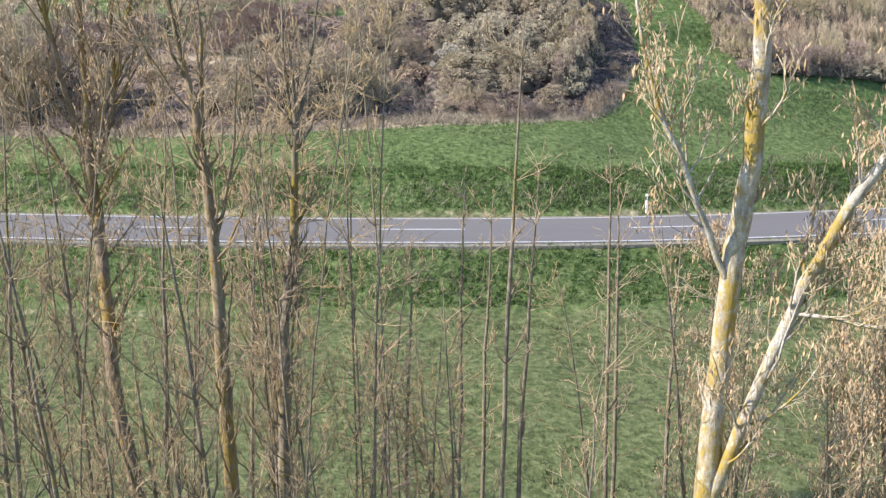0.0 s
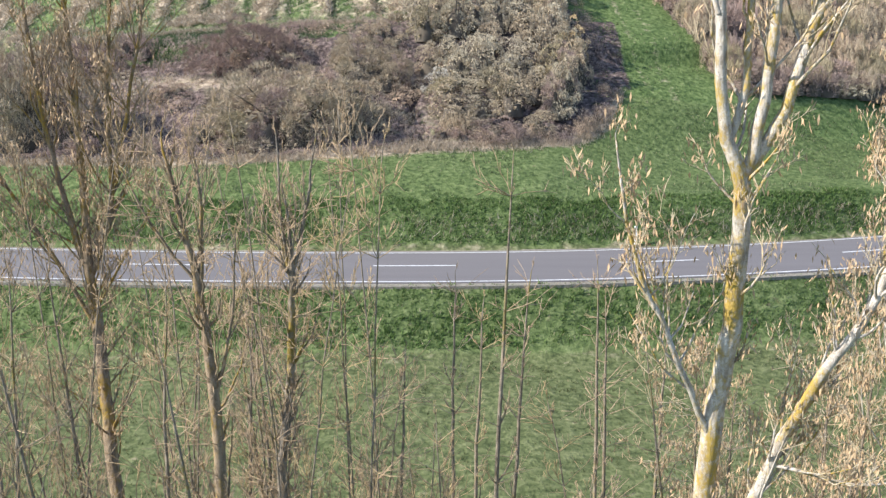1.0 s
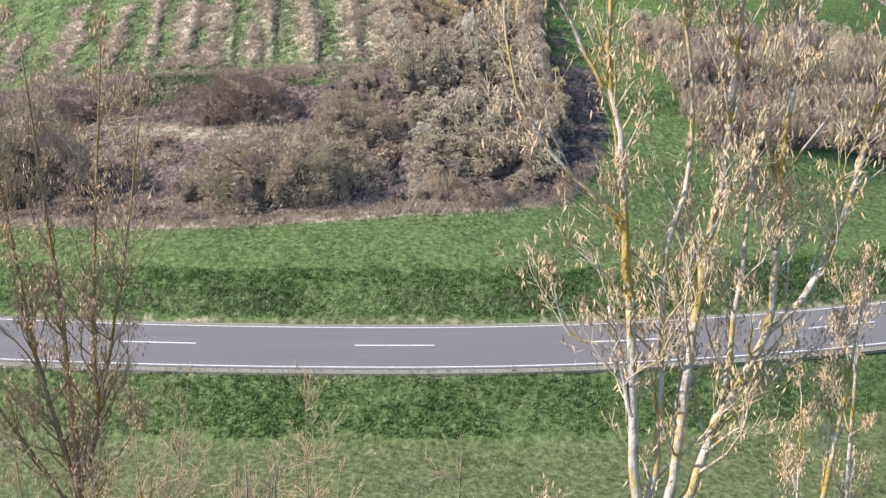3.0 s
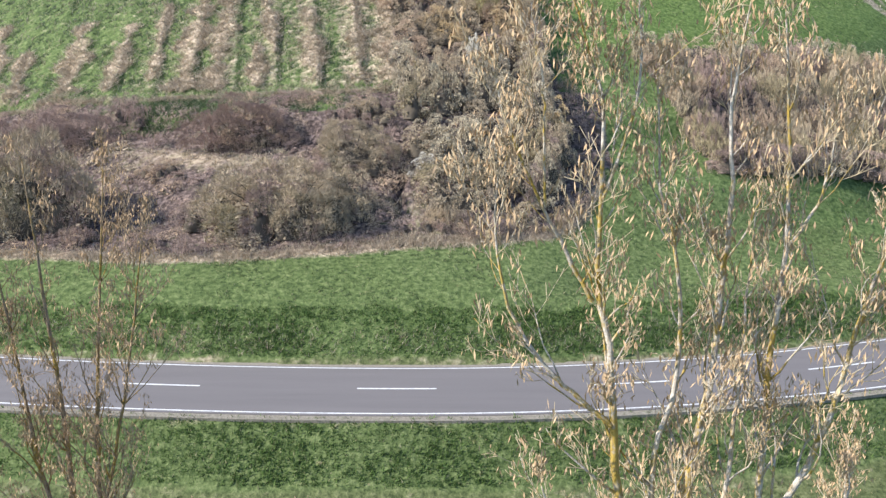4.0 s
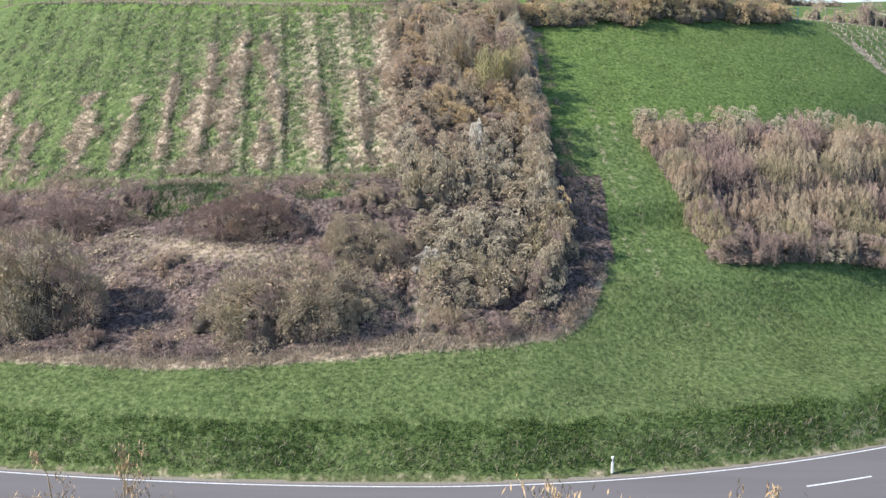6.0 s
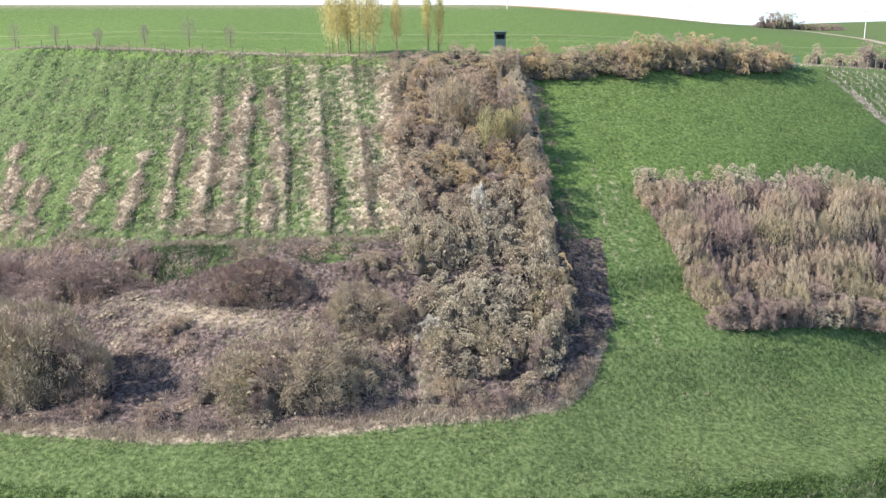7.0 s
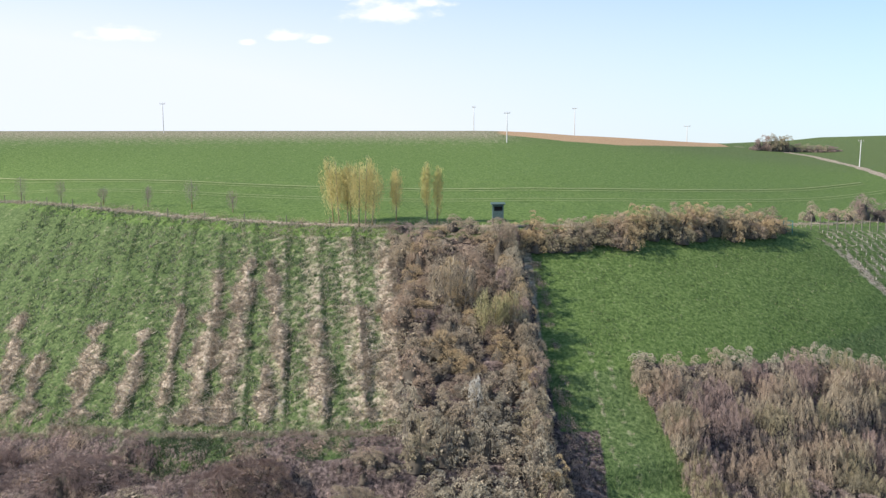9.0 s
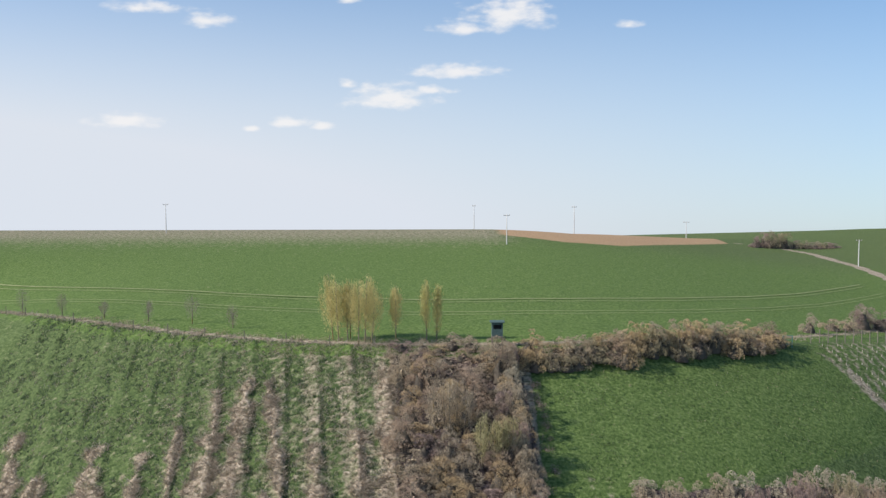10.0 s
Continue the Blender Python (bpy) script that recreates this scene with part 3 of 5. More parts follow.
def shrub_mesh(name, seed, n, kind, mat):
    """A shrub of unit height and about unit radius: many lobes, each a tuft of n short twigs."""
    g = np.random.default_rng(seed)
    k, lobe_size, reach, size, outward, rise, core = HABITS[kind]
    az, u = g.uniform(0, 2 * np.pi, k), g.uniform(0, 1, k)
    lr = g.uniform(*lobe_size, k)
    lump = 1 + 0.14 * np.sin(3 * az + seed) + 0.1 * np.sin(5 * az + 2.1 * seed)
    if kind == "upright":
        r = np.sqrt(u) * lump * 0.9
        c = np.stack([np.cos(az) * r, np.sin(az) * r, g.uniform(0.2, 0.78, k) * (1.1 - 0.3 * r)], -1)
        stretch = np.array([1.0, 1.0, 2.6])
    else:
        el = np.arcsin(u ** 0.85)
        r = (1 - 0.85 * lr) * np.where(g.random(k) < 0.25, g.uniform(0.45, 0.9, k), 1.0) * lump
        c = np.stack([np.cos(az) * np.cos(el) * r, np.sin(az) * np.cos(el) * r, np.sin(el) * r * g.uniform(0.85, 1.1, k) + 0.04], -1)
        stretch = np.array([1.0, 1.0, 0.85 if kind == "dome" else 0.5])
    w = g.choice(k, n, p=lr ** 2 / np.sum(lr ** 2))
    q = g.normal(0, 1, (n, 3)) + c[w] * 0.9 + np.array([0, 0, 0.45])
    q = q / np.linalg.norm(q, axis=1)[:, None]
    p = c[w] + q * stretch * (lr[w] * g.uniform(0.35, 1.0, n) ** 0.4)[:, None]
    p[:, 2] = np.clip(p[:, 2], 0.01, 2)
    way = q * outward + g.normal(0, 0.45, (n, 3))
    way[:, 2] += g.uniform(0.3, 1.2, n) * rise
    way = way / np.linalg.norm(way, axis=1)[:, None]
    if kind in ("round", "clumped"):
        way[:, 2] *= 0.55
    side = np.cross(way, g.normal(0, 1, (n, 3)))
    side = side / np.linalg.norm(side, axis=1)[:, None] * g.uniform(*size, n)[:, None]
    tri = np.stack([p - side, p + side, p + way * g.uniform(*reach, n)[:, None]], 1)
    i = np.repeat(np.arange(k), core)
    heart = (c[i] * np.array([0.64, 0.64, 0.66]))[:, None, :] + g.normal(0, 0.2, (len(i), 3, 3)) * lr[i][:, None, None] * stretch
    heart[:, :, 2] = np.clip(heart[:, :, 2], 0.0, 2)
    return triangles(name, np.concatenate([tri, heart]), mat)


def stem_shade_mesh(name, seed):
    """The bare stems inside a shrub of unit height, with a dark shell for inner shade."""
    g = random.Random(seed)
    t = Tubes()
    for _ in range(6):
        a, out, h = g.uniform(0, 6.28), g.uniform(0.2, 0.75), g.uniform(0.55, 0.95)
        path = [Vector((math.cos(a) * out * f ** 1.3 * 0.9 + 0.05 * math.cos(a), math.sin(a) * out * f ** 1.3 * 0.9, h * f - 0.04)) for f in (0, 0.35, 0.7, 1)]
        t.add(path, [0.02, 0.016, 0.011, 0.004], 4)
    # an added solid shell, coloured dark to stand for the shade inside the crown
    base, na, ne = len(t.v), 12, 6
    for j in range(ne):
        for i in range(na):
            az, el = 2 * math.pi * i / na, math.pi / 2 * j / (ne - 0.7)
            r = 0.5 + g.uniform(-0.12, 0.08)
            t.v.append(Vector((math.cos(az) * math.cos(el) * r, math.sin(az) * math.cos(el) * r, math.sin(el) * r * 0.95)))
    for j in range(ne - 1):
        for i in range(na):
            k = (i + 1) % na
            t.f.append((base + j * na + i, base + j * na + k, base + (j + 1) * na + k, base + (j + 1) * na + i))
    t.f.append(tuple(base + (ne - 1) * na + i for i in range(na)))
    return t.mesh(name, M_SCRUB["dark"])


STEMS = [stem_shade_mesh("rootstock", 40 + i) for i in range(3)]
SHRUBS = {}
for colour, kind, n in (("mauve", "round", 2900), ("mauve", "upright", 3000), ("grey", "round", 2900), ("grey", "clumped", 2400), ("olive", "round", 2800), ("bloom", "clumped", 3000),
                        ("russet", "upright", 3000), ("russet", "round", 2800), ("dark", "round", 2300), ("grey", "upright", 3000), ("olive", "clumped", 3000), ("golden", "clumped", 3000), ("golden", "round", 2800), ("olive", "upright", 3000),
                        ("white", "clumped", 3000), ("mauve", "dome", 17000), ("grey", "dome", 17000), ("olive", "dome", 17000)):
    SHRUBS[colour, kind] = [shrub_mesh("crown", 7 * i + len(colour) + n, n, kind, M_SCRUB[colour]) for i in range(2)]

LABELS = {"white": "shrub in white blossom", "mauve": "leafless mauve-brown shrub", "grey": "leafless grey-brown shrub", "olive": "shrub with a first olive-green flush",
          "bloom": "shrub covered in pale early blossom", "russet": "leafless russet-brown shrub", "dark": "dense dark leafless shrub", "golden": "golden-brown shrub with swelling buds"}
pick = random.Random(11)


def shrub(x, y, radius, height, colour, kind, group, where):
    ob = new("shrub")
    ob.location = put(x, y, -0.1)
    ob.rotation_euler = (0, 0, pick.uniform(0, 6.28))
    ob.scale = (radius * pick.uniform(0.9, 1.15), radius * pick.uniform(0.9, 1.15), height)
    tagged(ob, LABELS[colour] + " " + where, "shrub", group)
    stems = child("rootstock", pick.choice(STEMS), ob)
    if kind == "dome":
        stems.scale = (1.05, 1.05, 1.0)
    child("crown", pick.choice(SHRUBS[colour, kind]), ob)
    return ob


def brush(name, plants, label, keep_every=1):
    """Many shrubs that cannot be told apart, as one mass per colour."""
    masses = {}
    for x, y, radius, height, colour, kind in plants:
        me = pick.choice(SHRUBS[colour, kind])
        co = np.empty(len(me.vertices) * 3, dtype=np.float32)
        me.vertices.foreach_get("co", co)
        co = co.reshape(-1, 3)
        a = pick.uniform(0, 6.28)
        c, si = math.cos(a), math.sin(a)
        px, py = (co[:, 0] * c - co[:, 1] * si) * radius + x, (co[:, 0] * si + co[:, 1] * c) * radius + y
        pz = co[:, 2] * height + float(land(x, y)) - 0.1 + (land(px, py) - float(land(x, y))) * 0.7
        masses.setdefault(colour, []).append(np.stack([px, py, pz], -1).reshape(-1, 3, 3)[::keep_every])
    for colour, parts in masses.items():
        tagged(new(name, triangles(name, np.concatenate(parts), M_SCRUB[colour])), label, "brushwood", kind="stuff")


def fill(inside, box_, gap, tries, seed):
    """Places in a region, no two nearer than gap."""
    g = random.Random(seed)
    out = []
    for _ in range(tries):
        x, y = g.uniform(box_[0], box_[1]), g.uniform(box_[2], box_[3])
        if inside(x, y) and all((x - a) ** 2 + (y - b) ** 2 > gap * gap for a, b in out):
            out.append((x, y))
    return out


def hedge_sides(y):
    """The x of both flanks of the hedge's crown."""
    return np.interp(y, [60, 66, 75, 98], [0.3, -1.6, -3.2, -4.9]), np.interp(y, [60, 63.5, 67, 80, 98], [5.0, 7.6, 9.0, 8.0, 7.2])


def in_hedge(x, y):
    lo, hi = hedge_sides(y)
    return y > scrub_edge(x) + 0.8 and lo + 0.6 < x < hi - 0.5 and y < 100.2


for x, y in fill(in_hedge, (-6, 12, 58, 101), 1.55, 9000, 3):
    r = pick.random()
    lo, hi = hedge_sides(y)
    swell = 0.88 + 0.5 * noise.noise((x * 0.33, y * 0.27, 2.0)) + 0.3 * float(smooth(-4.0, -1.5, x - hi)) * float(smooth(61.5, 65, y))
    if y < 65:
        kind = ("grey", "clumped") if r < 0.45 else ("bloom", "clumped") if r < 0.7 else ("mauve", "round") if r < 0.85 else ("olive", "round")
        h = pick.uniform(1.3, 2.0) if y < 61.5 else pick.uniform(2.2, 3.3)
    elif y < 77:
        kind = ("bloom", "clumped") if r < 0.55 else ("grey", "clumped") if r < 0.78 else ("olive", "clumped") if r < 0.92 else ("golden", "clumped")
        h = pick.uniform(2.8, 4.0)
    else:
        kind = ("golden", "round") if r < 0.3 else ("russet", "round") if r < 0.45 else ("grey", "round") if r < 0.72 else ("grey", "clumped") if r < 0.88 else ("mauve", "round")
        h = pick.uniform(2.3, 3.6) if y < 95.5 else pick.uniform(1.3, 1.9)
    shrub(x, y, pick.uniform(1.15, 1.75), h * swell, *kind, "hedge up the slope", "in a broad hedge")
shrub(-0.9, 65.6, 1.1, 1.9, "white", "clumped", "hedge up the slope", "in a broad hedge")
shrub(2.8, 75.6, 0.8, 4.3, "white", "clumped", "hedge up the slope", "in a broad hedge")
for k in range(29):
    y = 63.2 + 1.2 * k
    shrub(float(hedge_sides(y)[1]) - 0.9 + pick.uniform(-0.2, 0.2), y, pick.uniform(0.9, 1.2), pick.uniform(2.7, 3.6), *pick.choice([("grey", "clumped"), ("bloom", "clumped"), ("mauve", "round"), ("grey", "round")]), "hedge up the slope", "on the hedge's shaded flank")
fringe = []
for k in range(70):
    y = 61.0 + 36.5 * pick.random()
    x = float(hedge_sides(y)[1]) + (pick.uniform(1.3, 2.0) if k % 3 else pick.uniform(0.2, 1.2))
    if y > scrub_edge(x) + 0.5:
        fringe.append((x, y, pick.uniform(0.35, 0.6), pick.uniform(0.3, 0.75), pick.choice(["russet", "mauve", "mauve"]), pick.choice(["upright", "round"])))
for k in range(26):
    x = 1.0 + 9.0 * pick.random()
    fringe.append((x, float(scrub_edge(x)) + pick.uniform(0.5, 1.3), pick.uniform(0.5, 0.9), pick.uniform(0.5, 1.0), pick.choice(["russet", "mauve", "russet"]), "upright"))
brush("hedge_fringe", fringe, "low russet weeds and brambles along the hedge's foot", 3)


def mound(x, y, rx, ry, height, kinds, n, seed):
    """One large rounded bush, with smaller ones grown against its foot."""
    g = random.Random(seed)
    if rx * ry > 5:
        ob = shrub(x, y, 1.0, height, kinds[0][0], "dome", "scrub above the meadow", "grown round on a rough slope")
        ob.scale = (rx, ry * 1.05, height * 1.3)
        rise = (float(land(x, y + 1.5)) - float(land(x, y - 1.5))) / 3.0
        ob.rotation_euler = (math.atan(rise) * 0.9, 0, 0)
        n = n * 2 // 3
    for k in range(n):
        a, r = 2.4 * k + g.uniform(-0.3, 0.3), math.sqrt((k + 0.3) / n)
        tall = height * (1.08 - 0.6 * r * r) * g.uniform(0.8, 1.08)
        if rx * ry > 5:
            r = g.uniform(0.35, 1.25)
            tall = height * (1.25 * math.sqrt(max(0.06, 1 - 0.64 * r * r)) + 0.06) * g.uniform(0.92, 1.06)
        cx, cy = x + math.cos(a) * r * rx * 0.8, y + math.sin(a) * r * ry * 0.8
        shrub(cx, cy, min(rx, ry) * g.uniform(0.28, 0.42) + 0.35, tall, *g.choice(kinds), "scrub above the meadow", "on a rough slope")


MAUVE, GREY, OLIVE, RUSSET, DARK = ("mauve", "round"), ("grey", "round"), ("olive", "round"), ("russet", "round"), ("dark", "round")
mound(-27.2, 63.2, 5.0, 3.4, 5.3, [GREY, OLIVE, DARK, MAUVE], 14, 1)
mound(-32.5, 65.5, 3.4, 3.0, 3.2, [MAUVE, GREY, DARK], 7, 2)
mound(-9.8, 61.7, 6.2, 3.1, 3.4, [GREY, GREY, OLIVE, MAUVE], 20, 3)
mound(-14.0, 71.0, 4.4, 1.9, 2.8, [MAUVE, MAUVE, RUSSET], 13, 4)
mound(-27.5, 74.4, 6.0, 1.9, 2.1, [MAUVE, MAUVE, ("mauve", "upright")], 14, 5)
mound(-36.5, 77.5, 3.6, 1.9, 1.9, [MAUVE, ("mauve", "upright")], 7, 6)
mound(-5.9, 67.0, 3.2, 2.1, 2.5, [GREY, MAUVE, OLIVE], 10, 7)
mound(-5.4, 71.0, 3.0, 1.5, 1.8, [RUSSET, MAUVE, GREY], 7, 8)
mound(-19.6, 67.8, 2.6, 1.2, 1.1, [MAUVE, RUSSET], 6, 9)
mound(-18.6, 59.6, 1.3, 0.9, 1.5, [RUSSET], 3, 10)
mound(-22.6, 60.4, 1.8, 1.0, 1.1, [MAUVE, ("mauve", "upright")], 4, 11)
mound(-31.0, 60.8, 3.2, 1.1, 1.3, [MAUVE, ("mauve", "upright")], 6, 12)
mound(0.6, 61.0, 1.6, 1.0, 1.4, [("grey", "upright"), MAUVE], 5, 13)
mound(-37.5, 69.5, 3.6, 3.2, 2.6, [MAUVE, GREY], 9, 14)
low = []
for x, y in fill(lambda a, b: b > scrub_edge(a) + 0.8 and along(a, b) < 71.0 and a < 3 and abs(a + 2.2) > 0.5, (-46, 3, 57, 82), 1.6, 7000, 15):
    r = pick.random()
    pale = math.hypot((x + 17) / 6.0, (along(x, y) - 66.6) / 1.4) < 1
    hollow = math.hypot((x + 20.4) / 2.9, (y - 62.3) / 2.4) < 1
    if not hollow and (not pale or r < 0.2):
        low.append((x, y, pick.uniform(0.8, 1.5), pick.uniform(0.35, 1.5), "mauve" if r < 0.7 else "russet" if r < 0.85 else "grey", "upright" if r * 7 % 1 < 0.4 else "round"))
for k in range(60):
    x = -3.5 - 43 * pick.random()
    if not -24.5 < x < -15.5 or pick.random() < 0.25:
        y = float(lip(x)) + 0.0095 * x * x - pick.uniform(0.5, 1.6)
        low.append((x, y, pick.uniform(0.6, 1.0), pick.uniform(0.6, 1.15), pick.choice(["mauve", "mauve", "russet"]), "round"))
brush("bramble_brush", low, "low tangled mauve-brown brambles covering the slope", 2)


def in_thicket(x, y):
    left = np.interp(y, [68, 73.6, 83], [20.0, 17.9, 15.9])
    return left + 0.6 < x < 46 and 69.0 + 0.31 * max(0, x - 20) < y < 83.0 + 0.36 * max(0, x - 20)


rim = [(20.2 - 0.29 * k + 0.2 * math.sin(k), 68.9 + 1.05 * k) for k in range(14)] + [(20.2 + 1.3 * k, 68.8 + 0.38 * k) for k in range(1, 16)]
inner = []
for x, y in rim + fill(in_thicket, (15, 46, 67, 92), 1.8, 8000, 8):
    r = pick.random()
    front = y < 71 + 0.31 * max(0, x - 20)
    kind = ("mauve", "round") if front and r < 0.6 else ("russet", "upright") if r < 0.36 else ("grey", "upright") if r < 0.62 else ("olive", "upright") if r < 0.78 else ("mauve", "upright") if r < 0.97 else ("bloom", "clumped")
    if y > 81.3 + 0.36 * max(0, x - 20):
        kind = ("bloom", "clumped") if r < 0.6 else ("grey", "clumped")
    if y < 71.5 + 0.31 * max(0, x - 20) or x < np.interp(y, [68, 73.6, 83], [20.0, 17.9, 15.9]) + 1.6:
        shrub(x, y, pick.uniform(1.2, 1.7), pick.uniform(1.6, 2.4), *kind, "thicket beside the grass lane", "in a dense thicket")
    else:
        inner.append((x, y, pick.uniform(1.2, 1.7), pick.uniform(1.7, 2.7), *kind))
brush("thicket_brush", inner, "dense leafless brown brushwood filling the thicket")

for i in range(62):
    x = 6.0 + i * 0.5
    y = 97.6 + 0.0095 * x * x - 1.0 + pick.uniform(-0.5, 2.0)
    kind = pick.choice([("russet", "round"), ("golden", "clumped"), ("golden", "clumped"), ("grey", "clumped"), ("golden", "round"), ("olive", "clumped")])
    shrub(x, y, pick.uniform(1.2, 1.8), pick.uniform(1.6, 2.8) + 0.8 * float(smooth(12, 20, x)) * (1 - float(smooth(27, 34, x))), *kind, "hedge along the top of the field", "in a field hedge")


edge_brush = []
for k in range(90):
    x = 3.0 - 46.0 * pick.random() ** 1.5
    edge_brush.append((x, 102.5 + 0.0095 * x * x + pick.gauss(0, 0.4), pick.uniform(0.5, 0.9), pick.uniform(0.3, 0.75), pick.choice(["mauve", "russet", "grey"]), "round"))
brush("track_brush", edge_brush, "low brown weeds and brambles along the track", 8)


# ---- grasses ----
def tufts(name, xs, ys, heights, spread, blades, mat, label, lift=0.0, lean=0.5, wide=(0.1, 0.22)):
    """Many tufts of grass blades as one sheet of loose blades."""
    g = np.random.default_rng(len(xs) + int(spread * 1000))
    n = len(xs)
    xs, ys, hs = np.repeat(xs, blades), np.repeat(ys, blades), np.repeat(heights, blades)
    bx, by = xs + g.normal(0, spread, n * blades), ys + g.normal(0, spread, n * blades)
    p = np.stack([bx, by, land(bx, by) - 0.04 + lift], -1)
    way = np.stack([g.normal(0, lean, n * blades), g.normal(0, lean, n * blades), np.ones(n * blades)], -1)
    h = hs * g.uniform(0.6, 1.2, n * blades)
    a = g.uniform(0, 2 * np.pi, n * blades)
    side = np.stack([np.cos(a), np.sin(a), 0 * a], -1) * (h * g.uniform(*wide, n * blades))[:, None]
    ob = new(name, triangles(name, np.stack([p - side, p + side, p + way * h[:, None]], 1), mat))
    return tagged(ob, label, "grass", kind="stuff")


G = np.random.default_rng(21)


def scatter(n, x0, x1, s0, s1):
    x, s = G.uniform(x0, x1, n), G.uniform(s0, s1, n)
    return x, s + (road_y(x) - 46.25)


x, y = scatter(22000, -42, 40, 49.75, 52.9)
ragged = np.array([noise.noise((a * 0.35, b * 0.5, 6.0)) + 0.6 * noise.noise((a * 1.6, b * 1.6, 2.0)) for a, b in zip(x, y)])
keep = along(x, y) < 52.1 + 1.1 * ragged
x, y = x[keep], y[keep]
tufts("bank_grass", x, y, G.uniform(0.08, 0.22, len(x)) * (1 - 0.65 * smooth(51.6, 52.9, along(x, y))), 0.07, 6, M_GRASS_BANK, "tall dark green grass on the road bank")
x, y = scatter(1500, -42, 40, 49.8, 50.9)
tufts("bank_stems", x, y, G.uniform(0.15, 0.4, len(x)), 0.1, 5, M_STRAW, "dead brown stems at the foot of the road bank", wide=(0.03, 0.06))
x, y = scatter(10000, -40, 38, 40.3, 42.9)
tufts("ditch_grass", x, y, G.uniform(0.09, 0.22, len(x)), 0.07, 6, M_GRASS_BANK, "green grass on the bank below the road")
x, y = scatter(20000, -42, 45, 51.6, 64)
keep = (y < scrub_edge(x)) | (x > 11.8)
tufts("meadow_grass", x[keep], y[keep], G.uniform(0.07, 0.17, keep.sum()), 0.08, 4, M_GRASS_LUSH, "short bright green meadow grass")
x, y = scatter(9000, -34, 34, 19, 39.6)
tufts("near_meadow_grass", x, y, G.uniform(0.07, 0.18, len(x)), 0.09, 5, M_GRASS_LEAN, "short thin green and brown meadow grass")
x = G.uniform(-45, 11.4, 5200)
y = scrub_edge(x) + G.normal(0.35, 0.4, len(x)) + 0.9 * G.random(len(x)) * np.exp(-((x + 4.5) / 4.0) ** 2)
tufts("meadow_edge_straw", x, y, G.uniform(0.1, 0.3, len(x)), 0.12, 8, M_STRAW, "dry beige grass along the foot of the scrub", wide=(0.05, 0.11))
x, y = G.uniform(-46, 2, 7000), G.uniform(58, 81, 7000)
keep = (y > scrub_edge(x)) & (along(x, y) < 70.8)
keep &= G.random(len(x)) < 0.22 + 0.6 * np.exp(-(((x + 0.3) / 3.2) ** 2 + ((y - 61.3) / 2.4) ** 2)) + 0.6 * np.exp(-(((x + 17) / 6.0) ** 2 + ((along(x, y) - 66.6) / 1.3) ** 2))
tufts("scrub_straw", x[keep], y[keep], G.uniform(0.15, 0.4, keep.sum()), 0.12, 8, M_STRAW, "dry beige grass between the shrubs", wide=(0.05, 0.11))

# rows of the fallow vineyard
x, y = G.uniform(-48, -3.4, 30000), G.uniform(73, 109, 30000)
turn = row_phase(x, y) % 1.0
chance = 0.08 + 0.14 * smooth(-34, -18, x) + 0.4 * smooth(0.42, 0.6, turn) * (1 - smooth(0.92, 0.97, turn)) * (0.25 + 0.75 * smooth(-33, -14, x)) + 0.15 * smooth(-22, -8, x)
patchy = np.array([noise.noise((a * 0.35, b * 0.3, 9.0)) for a, b in zip(x, y)])
keep = in_vineyard(x, y) & (G.random(len(x)) < chance * (0.75 + 1.3 * patchy))
tufts("vineyard_row_straw", x[keep], y[keep], G.uniform(0.12, 0.32, keep.sum()), 0.13, 7, M_STRAW, "pale dry grass standing in the old vine rows", lift=0.1, lean=0.9, wide=(0.05, 0.1))
x = G.uniform(-46, -3.2, 2200)
tufts("terrace_edge_straw", x, lip(x) + 0.0095 * x * x + G.normal(0.15, 0.18, len(x)), G.uniform(0.12, 0.3, len(x)), 0.12, 8, M_STRAW, "pale dry grass along the edge of the terrace", lift=0.05, lean=1.0, wide=(0.05, 0.1))
x = np.concatenate([G.normal(-20.0, 2.6, 2200), G.normal(-9.5, 1.2, 500), G.uniform(-46, -3.2, 500)])
tufts("terrace_weeds", x, lip(x) + 0.0095 * x * x + G.uniform(-2.6, -0.1, len(x)), G.uniform(0.08, 0.22, len(x)), 0.15, 7, M_GRASS_RANK, "rank green weeds on the bank below the terrace", lift=0.0, lean=0.8, wide=(0.12, 0.25))
x, y = G.uniform(-44, -3, 52000), G.uniform(74, 104, 52000)
keep = (strip_cover(x, y) > 0.15 + 0.45 * G.random(len(x))) & in_vineyard(x, y)
tufts("flattened_straw", x[keep], y[keep], G.uniform(0.15, 0.4, keep.sum()), 0.12, 6, M_STRAW, "matted beige dry grass in the fallow vineyard", lift=0.2, lean=1.3, wide=(0.07, 0.15))
x = G.uniform(-50, -3, 17000)
s = lip(x) + (101 - lip(x)) * G.random(len(x))
tufts("vineyard_grass", x, s + 0.0095 * x * x, G.uniform(0.1, 0.27, len(x)), 0.12, 7, M_GRASS_RANK, "rank green grass between the old vine rows")
x = G.uniform(9, 46, 16000)
s = G.uniform(60, 97, len(x))
tufts("field_grass", x, s + 0.0095 * x * x, G.uniform(0.08, 0.2, len(x)), 0.09, 3, M_GRASS_LUSH, "short green grass of the lane and upper field")
x = np.concatenate([G.uniform(-70, 3, 1900), G.uniform(3, 60, 800)])
s = G.normal(101.2, 0.7, len(x))
tufts("track_straw", x, s + 0.0095 * np.clip(np.abs(x), 0, 62) ** 2, G.uniform(0.1, 0.3, len(x)), 0.15, 6, M_STRAW, "dry grass along the track on the hill")


